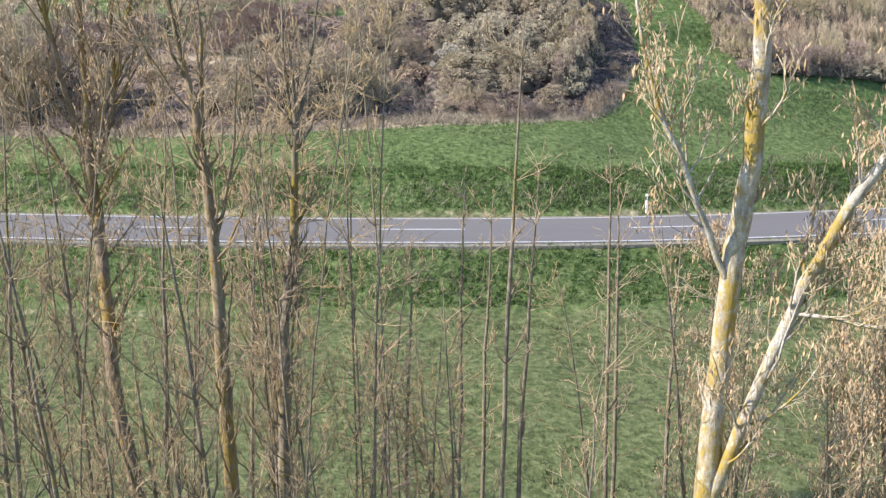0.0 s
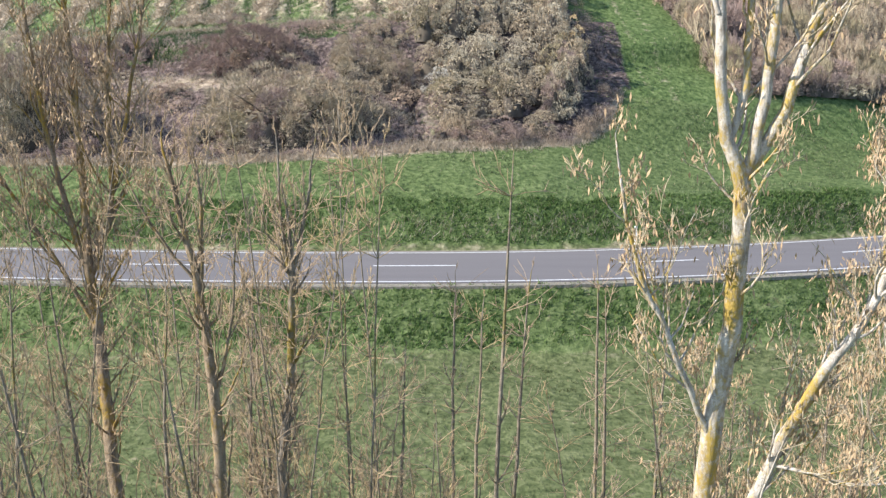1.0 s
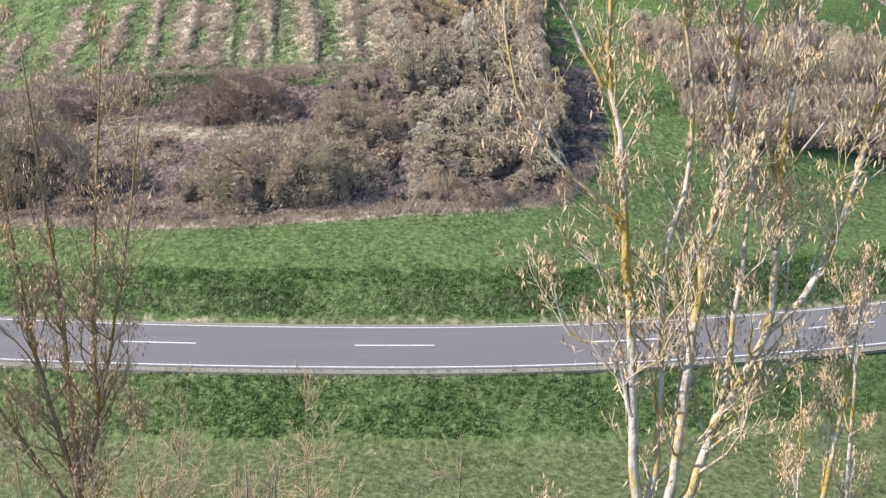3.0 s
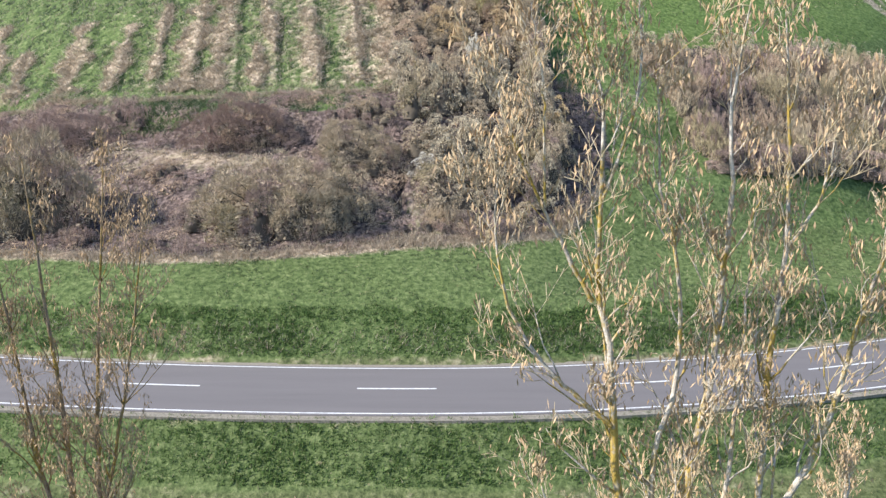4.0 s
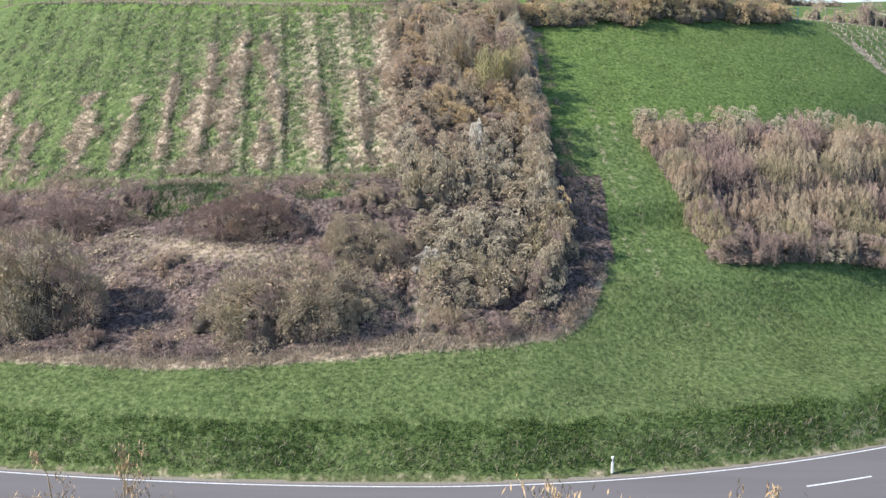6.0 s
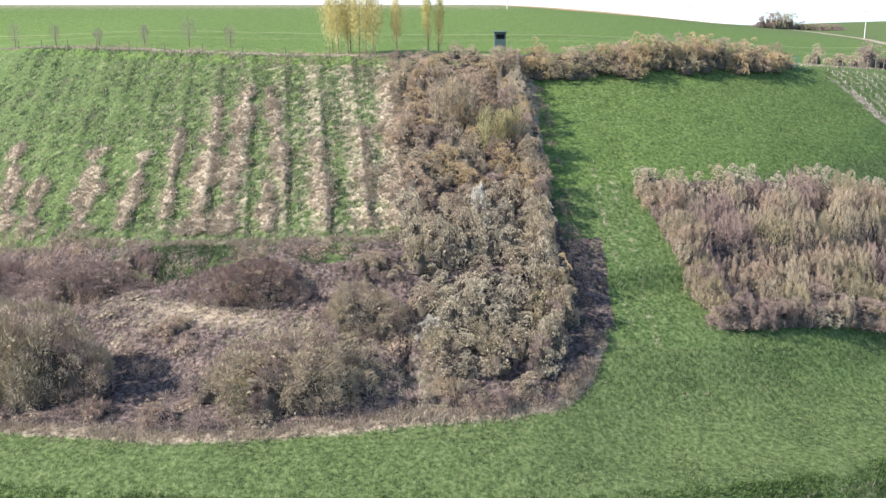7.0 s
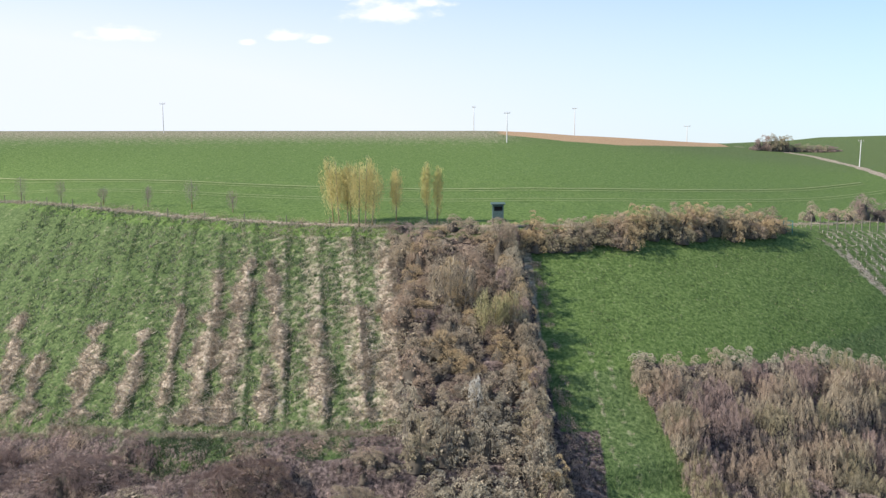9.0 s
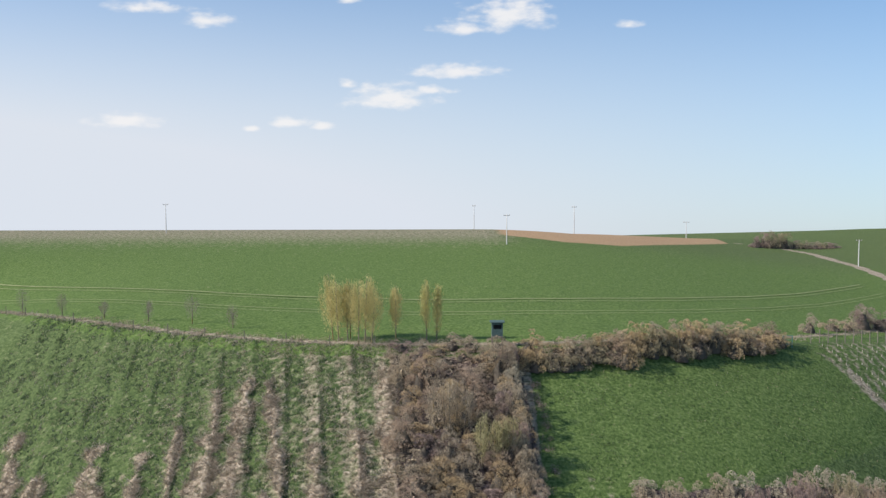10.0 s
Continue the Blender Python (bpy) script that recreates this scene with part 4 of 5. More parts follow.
# ---- trees ----
def grow(tubes, twigs, start, way, length, radius, level, g, tips, up=0.35, wander=0.18, kids=(9, 6, 3)):
    """A branch that bends upwards, with side branches."""
    steps = 6 if level < 2 else 3 if level == 2 else 1
    path, radii, d = [start.copy()], [radius], way.normalized()
    for i in range(1, steps + 1):
        d = (d + Vector((g.gauss(0, wander), g.gauss(0, wander), g.gauss(0, wander * 0.6) + up * 0.3))).normalized()
        path.append(path[-1] + d * (length / steps))
        radii.append(max(radius * (1 - 0.78 * i / steps), 0.004))
    (tubes if level < 2 else twigs).add(path, radii, 6 if level == 0 else 5 if level == 1 else 3)
    tips.append((path[-1], level))
    if level >= 3:
        tips.append((path[0].lerp(path[1], 0.5), level))
        return
    for k in range(kids[level]):
        f = g.uniform(0.25, 0.97)
        i = min(int(f * steps), steps - 1)
        p = path[i].lerp(path[i + 1], f * steps - i)
        axis = (path[i + 1] - path[i]).normalized()
        side = axis.cross(Vector((g.gauss(0, 1), g.gauss(0, 1), g.gauss(0, 1)))).normalized()
        spread = g.uniform(0.45, 0.95) if kids[2] > 2 else g.uniform(0.25, 0.6)
        grow(tubes, twigs, p, axis + side * spread, length * g.uniform(0.28, 0.5) * (1.1 - 0.4 * f), max(radii[i] * g.uniform(0.45, 0.65), 0.006), level + 1, g, tips, up, wander * 1.15, kids)


def catkins(tips, g, count, size, droop):
    """Small hanging slips at the twig tips."""
    tri = []
    for p, level in tips:
        if level < 2:
            continue
        for _ in range(count):
            q = p + Vector((g.gauss(0, 0.07), g.gauss(0, 0.07), g.gauss(0, 0.07)))
            l, w, a = size * g.uniform(0.5, 1.3), size * g.uniform(0.075, 0.13), g.uniform(0, 6.28)
            d = Vector((g.gauss(0, 0.35), g.gauss(0, 0.35), -1 if g.random() < droop else 0.8)).normalized() * l
            s = Vector((math.cos(a), math.sin(a), g.gauss(0, 0.3))) * w
            m = q + d * 0.45
            tri += [(q, m - s, m + s), (m + s, m - s, q + d)]
    return np.array([[tuple(v) for v in t] for t in tri])


def poplar(path, radii, limbs, seed, bark, label, catkin_count=2, side_branches=14, reach=1.8, from_height=0.35, group="trees before the meadow", size=0.15, droop=0.85, up=0.8, snags=0, twig=M_TWIG, kids=(9, 6, 3)):
    """A leafless tree: trunk along the path, given limbs (path, radius), and free branches."""
    g = random.Random(seed)
    base = Vector(path[0])
    base.z = float(land(base.x, base.y)) - 0.15
    ob = new("tree")
    ob.location = base
    tagged(ob, label, "tree", group)
    twigs, tips, wood = Tubes(), [], []

    def refine(pts, rs, k=4):
        out, ro = [], []
        pts = [Vector(p) for p in pts]
        for i in range(len(pts) - 1):
            p0, p1, p2, p3 = pts[max(i - 1, 0)], pts[i], pts[i + 1], pts[min(i + 2, len(pts) - 1)]
            for j in range(k):
                t = j / k
                out.append(0.5 * ((2 * p1) + (p2 - p0) * t + (2 * p0 - 5 * p1 + 4 * p2 - p3) * t * t + (3 * p1 - p0 - 3 * p2 + p3) * t ** 3) - base + Vector((g.gauss(0, 0.012), g.gauss(0, 0.012), 0)))
                ro.append(rs[i] * (1 - t) + rs[i + 1] * t * 1.0)
        out.append(pts[-1] - base)
        ro.append(rs[-1])
        return out, ro

    stems = [(path, radii)] + [(p, r) for p, r in limbs]
    stems[0] = ([tuple(base)] + list(path[1:]), radii)
    for j, (p, r) in enumerate(stems):
        line, rr = refine(p, r)
        trunk = Tubes()
        wood.append(trunk)
        trunk.add(line, rr, 9 if j == 0 else 7)
        length = sum((line[i + 1] - line[i]).length for i in range(len(line) - 1))
        count = side_branches if j == 0 else max(4, int(side_branches * 0.08 * length))
        for _ in range(count):
            f = from_height + (1 - from_height) * g.random() if j == 0 else 0.12 + 0.87 * g.random() ** 0.85
            i = min(int(f * (len(line) - 1)), len(line) - 2)
            axis = (line[i + 1] - line[i]).normalized()
            a = g.uniform(0, 6.28)
            out = Vector((math.cos(a), math.sin(a), 0))
            grow(trunk, twigs, line[i], axis * 0.75 + out * g.uniform(0.45, 1.0), reach * g.uniform(0.4, 1.1) * (1.15 - 0.7 * f), min(rr[i] * 0.45, 0.026), 1, g, tips, up, 0.18, kids)
        grow(trunk, twigs, line[-1], (line[-1] - line[-3]), reach * 0.22, rr[-1], 1, g, tips, up, 0.18, kids)
        for _ in range(snags if j == 0 else 0):
            i = g.randrange(len(line) // 3, len(line) - 1)
            a = g.uniform(0, 6.28)
            grow(twigs, twigs, line[i], Vector((math.cos(a), math.sin(a), g.uniform(0.1, 0.9))), g.uniform(0.4, 1.1), 0.009, 2, g, tips, 0.1, 0.25)
    for j, tubes in enumerate(wood):
        name = "limb" if j else "trunk"
        child(name, tubes.mesh(name, bark), ob)
    tagged(child("branchwork", twigs.mesh("branchwork", twig), ob), kind="stuff")
    if catkin_count:
        tagged(child("catkin_cover", triangles("catkin_cover", catkins(tips, g, catkin_count, size, droop), M_CATKIN), ob, "dry beige catkins hanging in the crown"), kind="stuff")
    return ob


# the large poplar
poplar([(2.95, 12.8, -3.8), (3.24, 12.5, 1.5), (3.31, 12.2, 3.7), (3.37, 12.0, 5.4), (3.48, 11.7, 7.0), (3.4, 11.4, 8.6), (3.08, 11.3, 9.5), (2.92, 11.2, 11.6), (2.79, 11.2, 12.9), (2.6, 11.2, 14.8), (2.4, 11.2, 15.9), (2.44, 11.2, 17.8), (2.23, 11.2, 18.6), (1.88, 11.2, 19.6)],
       [0.2, 0.175, 0.16, 0.15, 0.135, 0.115, 0.08, 0.066, 0.06, 0.046, 0.036, 0.024, 0.018, 0.007],
       [([(3.42, 11.4, 8.6), (3.6, 11.3, 9.7), (3.74, 11.3, 11.6), (3.86, 11.3, 12.9), (4.05, 11.3, 14.1), (4.12, 11.3, 15.6), (4.17, 11.3, 16.7), (4.08, 11.3, 18.0), (4.24, 11.3, 19.4)], [0.09, 0.08, 0.072, 0.064, 0.052, 0.042, 0.034, 0.022, 0.007]),
        ([(3.47, 11.4, 8.8), (3.85, 11.3, 9.6), (4.19, 11.3, 10.7), (4.75, 11.3, 11.9), (4.86, 11.3, 13.5), (4.83, 11.3, 14.5), (4.94, 11.3, 16.1), (4.86, 11.3, 17.4), (4.65, 11.3, 19.5)], [0.085, 0.08, 0.07, 0.058, 0.048, 0.042, 0.034, 0.024, 0.007]),
        ([(4.75, 11.3, 11.9), (5.39, 11.3, 12.7), (5.78, 11.3, 13.9), (6.0, 11.3, 15.0), (6.27, 11.3, 16.2), (6.45, 11.4, 17.6)], [0.056, 0.05, 0.042, 0.034, 0.024, 0.007]),
        ([(3.1, 12.6, 0.6), (3.46, 12.3, 2.1), (4.17, 11.9, 4.5), (4.68, 11.5, 6.0), (5.2, 11.25, 7.1), (5.8, 11.3, 9.5), (6.3, 11.7, 12.4)], [0.11, 0.1, 0.085, 0.075, 0.06, 0.04, 0.012]),
        ([(4.2, 11.9, 4.5), (4.64, 11.5, 4.52), (5.2, 11.3, 4.45), (6.0, 11.2, 4.6)], [0.035, 0.03, 0.024, 0.01]),
        ([(3.25, 12.0, 5.0), (2.58, 11.6, 6.45), (2.03, 11.5, 7.7), (1.75, 11.5, 9.2)], [0.055, 0.042, 0.028, 0.01]),
        ([(3.2, 11.4, 9.2), (3.35, 11.3, 9.9), (3.36, 11.3, 11.0), (3.34, 11.3, 13.1), (3.6, 11.3, 14.2), (3.52, 11.3, 15.8), (3.23, 11.3, 16.9), (3.1, 11.3, 18.4)], [0.055, 0.052, 0.048, 0.042, 0.034, 0.028, 0.02, 0.007]),
        ([(3.95, 11.3, 10.0), (4.22, 11.3, 10.9), (4.37, 11.3, 12.7), (4.44, 11.3, 14.0), (4.46, 11.3, 15.4), (4.5, 11.3, 16.8)], [0.046, 0.042, 0.036, 0.028, 0.018, 0.007]),
        ([(2.68, 11.2, 13.6), (2.13, 11.2, 14.1), (1.74, 11.2, 14.5), (1.26, 11.2, 15.3), (1.06, 11.2, 16.3), (1.1, 11.2, 17.3)], [0.04, 0.035, 0.03, 0.024, 0.016, 0.006]),
        ([(2.36, 11.2, 15.4), (2.14, 11.2, 15.8), (1.67, 11.2, 16.7), (1.21, 11.2, 17.7), (0.98, 11.2, 18.5)], [0.034, 0.03, 0.022, 0.014, 0.006]),
        ([(1.69, 11.2, 16.7), (1.66, 11.2, 17.8), (1.6, 11.2, 18.5), (1.47, 11.2, 19.1)], [0.02, 0.016, 0.012, 0.005]),
        ([(2.44, 11.2, 16.8), (2.8, 11.2, 17.9), (2.87, 11.2, 18.6), (2.81, 11.2, 19.3)], [0.028, 0.022, 0.014, 0.006]),
        ([(4.94, 11.3, 16.1), (5.3, 11.3, 16.7), (5.43, 11.3, 17.3), (5.42, 11.3, 18.2)], [0.024, 0.02, 0.014, 0.006]),
        ([(2.93, 11.2, 10.8), (2.64, 11.2, 11.7), (2.04, 11.2, 12.0), (1.75, 11.2, 12.7)], [0.036, 0.03, 0.022, 0.008])],
       5, M_BARK_LICHEN, "tall leafless poplar with pale bark, yellow lichen and dry catkins", 1, 40, 2.0, 0.25, size=0.14, up=0.55, kids=(8, 6, 3))
poplar([(7.4, 14.5, -3.8), (7.3, 14.3, 3.0), (7.4, 14.2, 8.0), (7.3, 14.2, 12.0)], [0.08, 0.07, 0.045, 0.012],
       [([(7.3, 14.3, 3.0), (6.6, 14.0, 6.0), (6.4, 14.0, 10.0)], [0.045, 0.035, 0.01])], 15, M_BARK_LICHEN, "leafless young poplar with dry catkins", 2, 34, 2.4, 0.15, size=0.115)

# the trees on the other side
poplar([(-6.9, 18.2, -3.8), (-7.14, 18.4, -1.1), (-7.62, 18.8, 1.0), (-7.8, 19.1, 2.6), (-8.06, 19.6, 4.7), (-8.14, 19.6, 5.7), (-8.17, 19.6, 9.2), (-8.4, 19.6, 13.0), (-8.58, 19.6, 15.9)], [0.17, 0.16, 0.15, 0.14, 0.13, 0.11, 0.06, 0.035, 0.01],
       [([(-8.14, 19.6, 5.6), (-8.42, 19.6, 6.6), (-8.85, 19.6, 8.8), (-9.1, 19.6, 11.2), (-9.5, 19.6, 14.6)], [0.08, 0.07, 0.05, 0.035, 0.01]),
        ([(-8.14, 19.6, 5.5), (-7.6, 19.6, 6.95), (-7.52, 19.6, 8.7), (-7.37, 19.6, 11.0), (-7.05, 19.6, 13.9), (-6.86, 19.6, 16.0)], [0.07, 0.06, 0.05, 0.038, 0.025, 0.01]),
        ([(-7.5, 19.6, 7.6), (-6.97, 19.6, 9.7), (-6.43, 19.6, 12.4), (-6.1, 19.6, 14.6)], [0.045, 0.036, 0.026, 0.008]),
        ([(-8.0, 19.5, 4.4), (-9.0, 19.4, 6.4), (-10.2, 19.3, 8.6), (-11.2, 19.3, 10.6)], [0.05, 0.042, 0.03, 0.01]),
        ([(-8.0, 19.5, 4.9), (-7.2, 19.4, 6.2), (-6.6, 19.4, 7.2)], [0.03, 0.024, 0.01])],
       6, M_BARK_BROWN, "leafless tree with a grey-brown forked trunk", 2, 50, 2.4, 0.3, size=0.13, snags=36, twig=M_TWIG_DARK, up=0.6, kids=(9, 6, 2))
poplar([(-10.4, 19.0, -3.8), (-10.6, 19.0, 2.0), (-10.9, 19.0, 7.0), (-10.8, 19.1, 12.0), (-10.6, 19.2, 15.4)], [0.1, 0.085, 0.06, 0.03, 0.01],
       [([(-10.7, 19.0, 4.0), (-11.6, 19.0, 7.0), (-12.0, 19.1, 11.5), (-11.6, 19.1, 14.8)], [0.05, 0.04, 0.025, 0.01])], 16, M_BARK_BROWN, "leafless tree with upright limbs", 2, 32, 2.6, 0.2, size=0.13, snags=30, twig=M_TWIG_DARK, up=0.7, kids=(9, 6, 2))
poplar([(-3.7, 12.6, -3.8), (-3.8, 12.5, 1.5), (-3.82, 12.4, 3.6), (-3.88, 12.3, 5.6), (-4.02, 12.3, 7.1), (-4.23, 12.3, 8.16), (-4.42, 12.3, 9.2)], [0.12, 0.11, 0.095, 0.08, 0.06, 0.036, 0.01],
       [([(-4.0, 12.3, 7.0), (-3.91, 12.3, 8.2), (-4.0, 12.3, 9.0)], [0.04, 0.028, 0.008]), ([(-3.86, 12.3, 5.3), (-3.55, 12.3, 6.6), (-3.45, 12.3, 7.8)], [0.03, 0.022, 0.008]),
        ([(-4.02, 12.3, 7.1), (-4.6, 12.2, 8.0), (-5.0, 12.2, 8.8)], [0.026, 0.02, 0.008])],
       7, M_BARK_BROWN, "slim leafless tree with yellow lichen", 0, 40, 1.6, 0.2, snags=64, twig=M_TWIG_DARK, kids=(9, 5, 2))
poplar([(-3.2, 13.8, -3.8), (-3.22, 13.8, 0.9), (-3.18, 13.75, 3.2), (-2.96, 13.7, 5.4), (-2.88, 13.67, 6.9), (-2.95, 13.6, 8.2)], [0.11, 0.1, 0.085, 0.065, 0.05, 0.01],
       [([(-2.9, 13.67, 6.85), (-3.01, 13.67, 7.81), (-3.05, 13.67, 9.0)], [0.034, 0.026, 0.008]), ([(-2.9, 13.67, 6.85), (-2.63, 13.67, 8.0), (-2.46, 13.67, 9.0)], [0.034, 0.026, 0.008])],
       8, M_BARK_GREY, "slim leafless tree forking into upright rods", 0, 36, 1.5, 0.2, snags=70, twig=M_TWIG_DARK, kids=(9, 5, 2))


def sapling(x, y, top, lean, seed, catkin_count=0, branches=9, reach=1.1, radius=0.055):
    z0 = float(land(x, y))
    h = top - z0
    poplar([(x, y, z0), (x + 0.15 * lean, y, z0 + 0.35 * h), (x + 0.5 * lean, y, z0 + 0.7 * h), (x + lean, y, top)], [radius, radius * 0.85, radius * 0.6, 0.008], [], seed, M_BARK_THIN,
           "thin leafless sapling with dry catkins" if catkin_count else "thin leafless sapling on the meadow's edge", catkin_count, branches, reach, 0.2, "saplings before the meadow", snags=24, size=0.115, twig=M_TWIG if catkin_count else M_TWIG_DARK, kids=(9, 6, 2))


for k, (x, y, top, lean) in enumerate(((-0.35, 20.6, 5.4, 0.1), (0.15, 19.5, 5.0, 0.2), (0.3, 15.0, 8.6, 0.35), (0.75, 17.0, 6.2, 0.4), (2.75, 18.6, 6.0, -0.1), (3.0, 19.0, 5.2, -0.1), (4.4, 20.5, 4.6, 0.2), (-1.6, 21.0, 3.4, 0.2))):
    sapling(x, y, top, lean, 30 + k)
stand = random.Random(77)
for k in range(30):
    x, y = stand.uniform(-10.5, -3.4), stand.uniform(10.5, 17.5)
    sapling(x, y, stand.uniform(2.5, 7.2) + (0.8 if x < -6 else 0), stand.gauss(-0.6, 0.8), 60 + k, 0, 18, 2.6, 0.05)
for k in range(17):
    x, y = stand.uniform(-7.5, -1.5), stand.uniform(12.5, 17.0)
    sapling(x, y, stand.uniform(7.0, 9.8), stand.gauss(-0.3, 0.7), 260 + k, 0, 22, 1.9, 0.024)
for k in range(16):
    x, y = stand.uniform(-3.2, 2.6), stand.uniform(12.0, 18.0)
    sapling(x, y, stand.uniform(1.5, 4.6), stand.gauss(0.0, 0.5), 160 + k, 0, 10, 1.5, 0.03)
for k in range(28):
    x, y = stand.uniform(3.6, 8.4), stand.uniform(11.5, 17.5)
    sapling(x, y, stand.uniform(1.5, 5.5) + (1.5 if x > 6 else 0), stand.gauss(0.2, 0.5), 190 + k, 2, 13, 1.9, 0.04)


# the three flushing trees by the track, and small bare ones
def hill_tree(x, y, height, width, n_stems, colour, label, seed, group="", n=1100, thick=0.012):
    g = random.Random(seed)
    ob = new("tree")
    ob.location = put(x, y, -0.1)
    tagged(ob, label, "tree", group)
    t, tri = Tubes(), []
    gg = np.random.default_rng(seed)
    for j in range(n_stems):
        bx, by = ((j + 0.5) / n_stems - 0.5) * 0.8 * width + g.uniform(-0.05, 0.05) * width, g.uniform(-0.25, 0.25) * width
        h = height * g.uniform(0.8, 1.0)
        line = [Vector((bx, by, 0)), Vector((bx * 1.1, by * 1.1, h * 0.4)), Vector((bx * 1.2, by * 1.2, h * 0.95))]
        t.add(line, [0.07, 0.05, 0.01], 5)
        share = width * (0.5 if n_stems == 1 else 0.3)
        k = 16
        az, out, f0 = gg.uniform(0, 6.28, k), gg.uniform(0.2, 1.15, k) * share, gg.uniform(0.06, 0.4, k) + (0.18 if n < 400 else 0)
        i = gg.integers(0, k, n)
        t01 = gg.uniform(0, 1, n) ** 0.8
        f = f0[i] + t01 * (1.0 - f0[i] - 0.35 * out[i] / max(share, 0.01) * gg.uniform(0.5, 1, n))
        a, r = az[i], out[i] * np.sqrt(t01) * (1 - 0.45 * t01)
        p = np.stack([bx * (1 + 0.2 * f) + np.cos(a) * r, by * (1 + 0.2 * f) + np.sin(a) * r, h * f], -1) + gg.normal(0, 0.075 * width / max(1, n_stems * 0.35), (n, 3))
        w = np.stack([np.cos(a) * 0.35, np.sin(a) * 0.35, np.ones(n)], -1) * gg.uniform(0.1, 0.32, n)[:, None]
        s = gg.normal(0, thick, (n, 3))
        tri.append(np.stack([p - s, p + s, p + w], 1))
    child("trunk", t.mesh("trunk", M_BARK_GREY), ob)
    child("crown", triangles("crown", np.concatenate(tri), M_SCRUB[colour]), ob)
    return ob


hill_tree(-9.2, 103.0, 7.6, 5.4, 7, "spring", "clump of upright poplars flushing yellow-green by the track", 1, "poplars by the track", 3200, 0.012)
hill_tree(-4.9, 103.3, 7.3, 2.0, 1, "spring", "slim upright poplar flushing yellow by the track", 2, "poplars by the track", 3200, 0.012)
hill_tree(-1.1, 103.0, 7.5, 2.3, 2, "spring", "upright poplar flushing yellow by the track", 3, "poplars by the track", 3200, 0.012)
for i, (x, y) in enumerate(((-53.6, 128), (-46.4, 122.9), (-39.9, 119), (-28.2, 112.6), (-22.9, 109.6), (-33.6, 114.9))):
    hill_tree(x, y, 3.7 - 0.5 * (i % 3), 2.6 - 0.5 * (i % 3), 1, "haze", "small bare fruit tree beside the track", 20 + i, "small trees along the track", 900, 0.006)
hill_tree(0.7, 87.5, 5.8, 3.6, 5, "grey", "tall grey leafless tree standing in the hedge", 41)
hill_tree(4.6, 84.2, 4.9, 3.6, 6, "budding", "bushy tree with a first olive-green flush in the hedge", 42)
hill_tree(-2.3, 70.6, 5.0, 1.2, 1, "grey", "slim pale leafless tree at the hedge's edge", 43, "", 260, 0.008)
hill_tree(-1.5, 70.8, 5.2, 1.2, 1, "olive", "slim leafless tree at the hedge's edge", 44, "", 260, 0.008)
for i in range(20):
    x = 77 + i * 1.25
    shrub(x, 256 + i * 0.55 + pick.uniform(-1, 1), pick.uniform(1.3, 2.1), pick.uniform(2.4, 3.4) + (1.9 if 1 < i < 8 else 0) - 0.08 * i, *pick.choice([("mauve", "round"), ("grey", "clumped"), ("olive", "clumped"), ("mauve", "round")]), "far hedge on the hill", "on the hill")


# ---- the raised hide, the poles ----
def raised_hide(x, y):
    ob = new("raised_hide")
    ob.location = put(x, y, -0.05)
    tagged(ob, "small dark green wooden hunting hide on stilts behind the hedge", "hunting hide")
    floor_z, w = 1.0, 1.1
    for sx in (-1, 1):
        for sy in (-1, 1):
            bm = bmesh.new()
            box(bm, sx * 0.5, sy * 0.5, floor_z / 2, 0.12, 0.12, floor_z, 0.015)
            part("stilt", bm, M_WOOD, ob)
    bm = bmesh.new()
    box(bm, 0, 0, floor_z + 0.04, w + 0.05, w + 0.05, 0.1, 0.01)
    part("platform", bm, M_WOOD, ob)
    for k, (px, py, sx, sy) in enumerate(((0, -0.52, w, 0.06), (0, 0.52, w, 0.06), (-0.52, 0, 0.06, w - 0.14), (0.52, 0, 0.06, w - 0.14))):
        bm = bmesh.new()
        box(bm, px, py, floor_z + 0.45, sx, sy, 0.72, 0.008)
        box(bm, px, py, floor_z + 1.35, sx, sy, 0.2, 0.008)
        for e in (-1, 1):
            box(bm, px + e * (sx / 2 - 0.08 if sx > 0.5 else 0), py + e * (sy / 2 - 0.08 if sy > 0.5 else 0), floor_z + 1.03, 0.14 if sx > 0.5 else 0.055, 0.14 if sy > 0.5 else 0.055, 0.46)
        part("wall", bm, M_HUT, ob)
    # solid near-black block: the shade behind the openings, put in as colour
    bm = bmesh.new()
    box(bm, 0, 0, floor_z + 1.0, 0.9, 0.9, 0.5)
    part("shade_block", bm, M_HUT_SHADE, ob, "black block standing for the shade inside the hide")
    bm = bmesh.new()
    box(bm, 0, 0, floor_z + 1.5, w + 0.35, w + 0.35, 0.08, 0.02)
    part("roof", bm, M_HUT, ob, "flat overhanging roof")
    bm = bmesh.new()
    for e in (-0.2, 0.2):
        box(bm, 0.75, e, floor_z / 2, 0.06, 0.06, floor_z)
    for k in range(3):
        box(bm, 0.75, 0, 0.25 + k * 0.3, 0.05, 0.44, 0.05)
    part("ladder", bm, M_WOOD, ob)


raised_hide(5.45, 101.2)


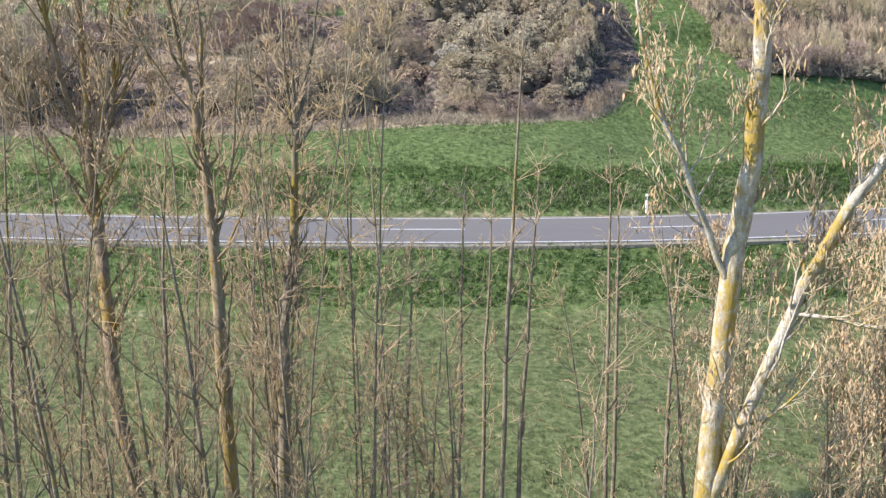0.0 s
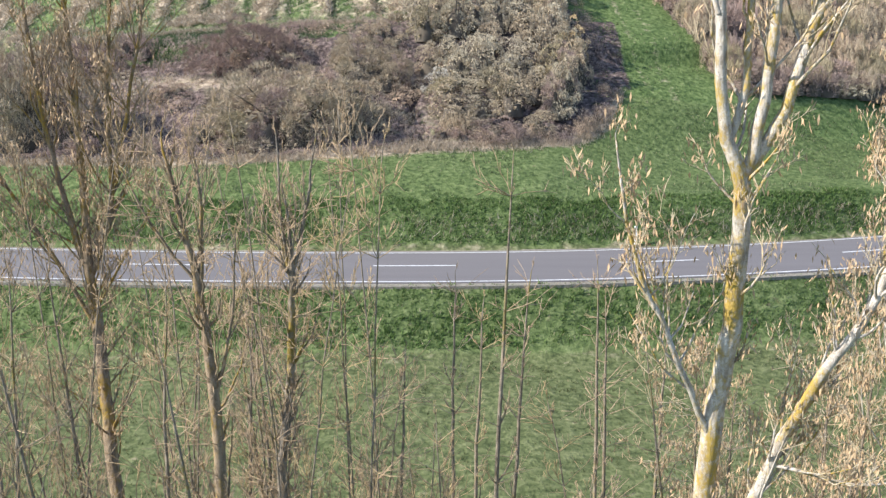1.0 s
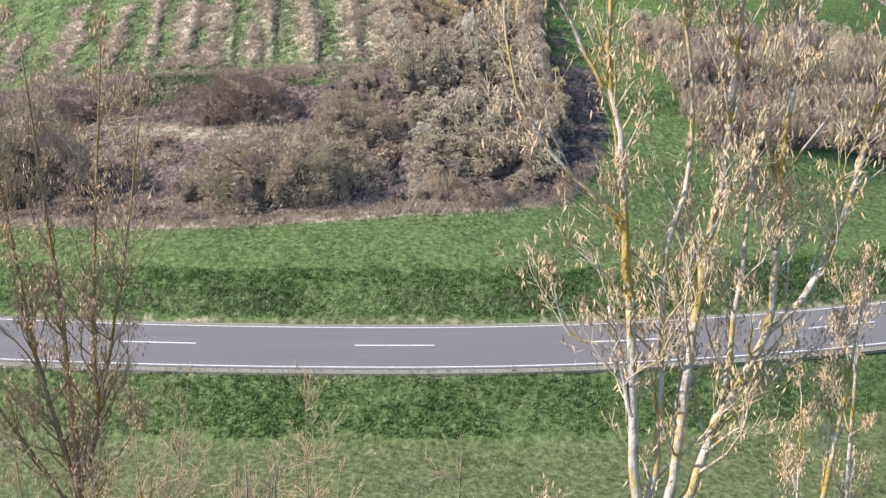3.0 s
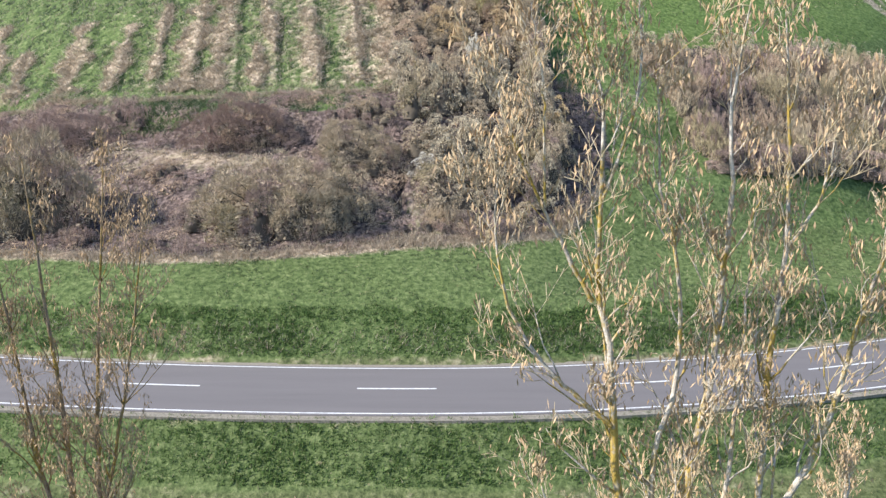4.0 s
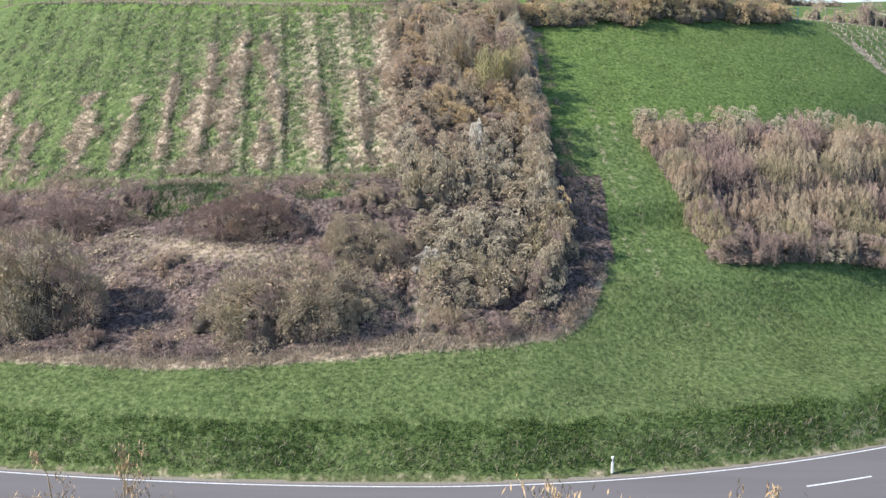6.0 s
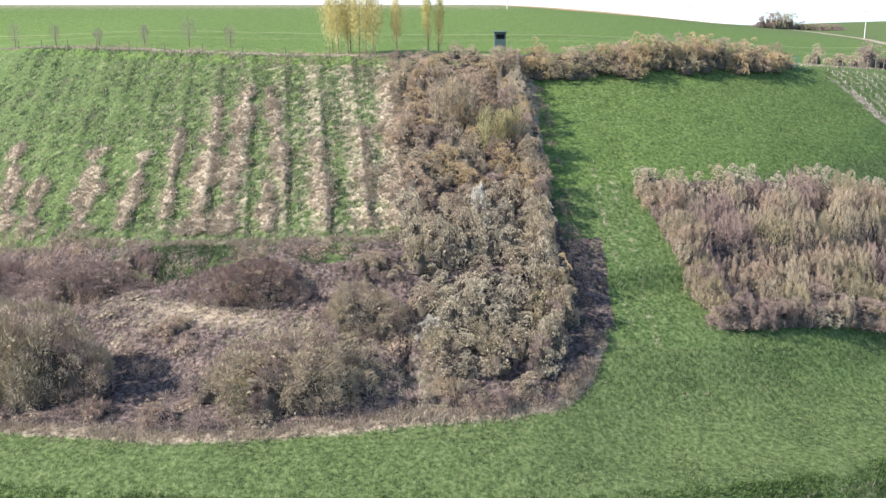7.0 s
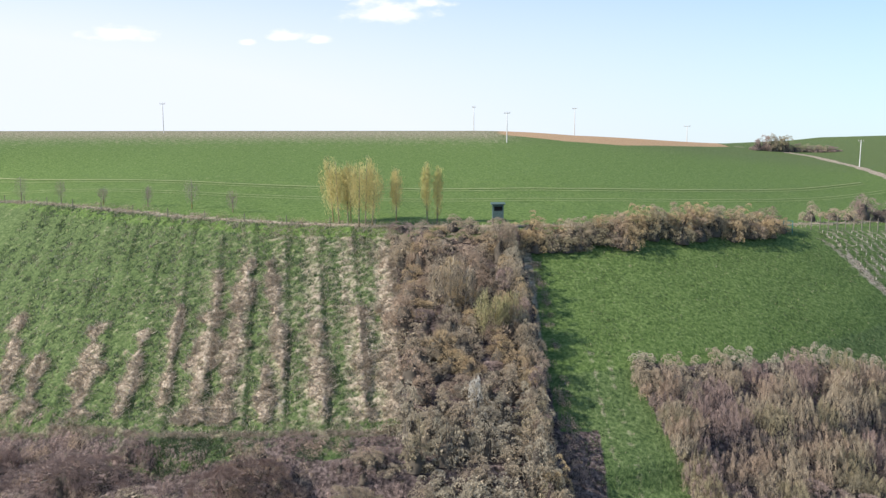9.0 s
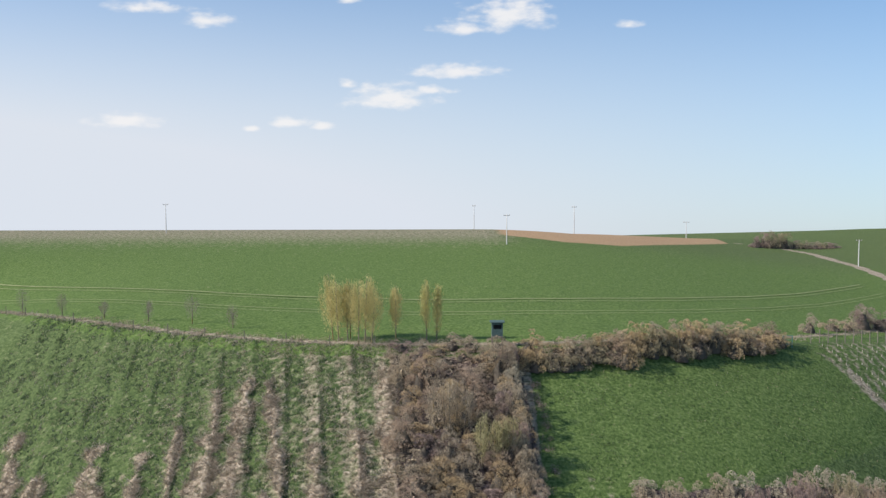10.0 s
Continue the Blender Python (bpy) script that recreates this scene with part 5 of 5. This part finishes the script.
def power_pole(x, y, height, arm):
    ob = new("power_pole")
    ob.location = put(x, y, -0.2)
    tagged(ob, "pale power pole with a short crossarm in the green field", "power pole", "power poles on the hill")
    t = Tubes()
    t.add([Vector((0, 0, 0)), Vector((0, 0, height * 0.5)), Vector((0, 0, height))], [0.11, 0.09, 0.07], 8)
    child("pole", t.mesh("pole", M_CONCRETE), ob)
    bm = bmesh.new()
    box(bm, 0, 0, height - 0.25, arm, 0.1, 0.1, 0.01)
    part("crossarm", bm, M_WOOD, ob)
    for k in (-0.45, 0.0, 0.45):
        bm = bmesh.new()
        bmesh.ops.create_cone(bm, cap_ends=True, segments=8, radius1=0.06, radius2=0.035, depth=0.25, matrix=Matrix.Translation((k * arm, 0, height - 0.08)))
        part("insulator", bm, M_CONCRETE, ob)


for x, y, h, arm in ((-62.5, 226, 6.8, 1.2), (11.5, 196, 6.0, 1.2), (30.9, 250, 7.0, 1.2), (67.5, 290, 5.0, 1.8), (87.0, 216, 5.9, 1.2), (6.4, 250, 6.2, 0.8)):
    power_pole(x, y, h, arm)
for i in range(14):
    x = -62 + i * 4.6
    p = put(x, 101.0 + 0.0095 * min(abs(x), 62) ** 2)
    ob = new("fence_post")
    ob.location = p
    tagged(ob, "grey weathered wooden fence post by the track", "fence post", "fence posts along the track")
    bm = bmesh.new()
    box(bm, 0, 0, 0.45, 0.07, 0.07, 1.0, 0.01)
    part("post", bm, M_WOOD, ob)


# ---- the young vineyard, its fence and the gate ----
for i in range(11):
    x = 41.2 + i * 1.25
    y = 114.0 + i * 0.75
    ob = new("vineyard_post")
    ob.location = put(x, y)
    tagged(ob, "pale wooden end post of a vine row", "vineyard post", "end posts of the young vineyard")
    bm = bmesh.new()
    box(bm, 0, 0, 0.75, 0.09, 0.09, 1.6, 0.015)
    part("post", bm, M_WOOD, ob)


def young_vine(x, y):
    ob = new("young_vine")
    ob.location = put(x, y, -0.03)
    tagged(ob, "young vine in a tan plastic tree guard", "vine", "young vines in rows")
    bm = bmesh.new()
    box(bm, 0, 0, 0.13, 0.08, 0.08, 0.26, 0.015)
    part("guard", bm, M_GUARD, ob)
    bm = bmesh.new()
    box(bm, 0.02, 0, 0.6, 0.025, 0.025, 0.7)
    part("stake", bm, M_WOOD, ob)


for i in range(7):
    for k in range(24):
        x, y = 42.2 + i * 2.2 + k * 0.28, 113.2 + i * 1.3 - k * 0.7
        if x < 60 and y > 99 and pick.random() < 0.75:
            young_vine(x + pick.gauss(0, 0.05), y)


def field_gate(x, y):
    ob = new("field_gate")
    ob.location = put(x, y)
    tagged(ob, "teal metal stand beside the end of the hedge", "gate")
    for px in (-0.5, 0.5):
        bm = bmesh.new()
        box(bm, px, 0, 0.7, 0.07, 0.07, 1.4, 0.01)
        part("upright", bm, M_TEAL, ob)
    for pz in (0.45, 0.9, 1.35):
        bm = bmesh.new()
        box(bm, 0, 0, pz, 1.0, 0.05, 0.06, 0.01)
        part("rail", bm, M_TEAL, ob)


field_gate(37.2, 109.8)
for x, y, r, h, c in ((43.6, 121.5, 1.3, 2.6, "grey"), (48.0, 126.0, 1.6, 2.0, "russet"), (50.6, 127.5, 1.5, 1.9, "grey"), (53.6, 130.5, 2.0, 4.0, "mauve"), (56.5, 131.5, 2.2, 3.2, "mauve"), (59.5, 133, 2.0, 2.4, "dark")):
    shrub(x, y, r, h, c, "round", "bushes beside the young vineyard", "beside a young vineyard")
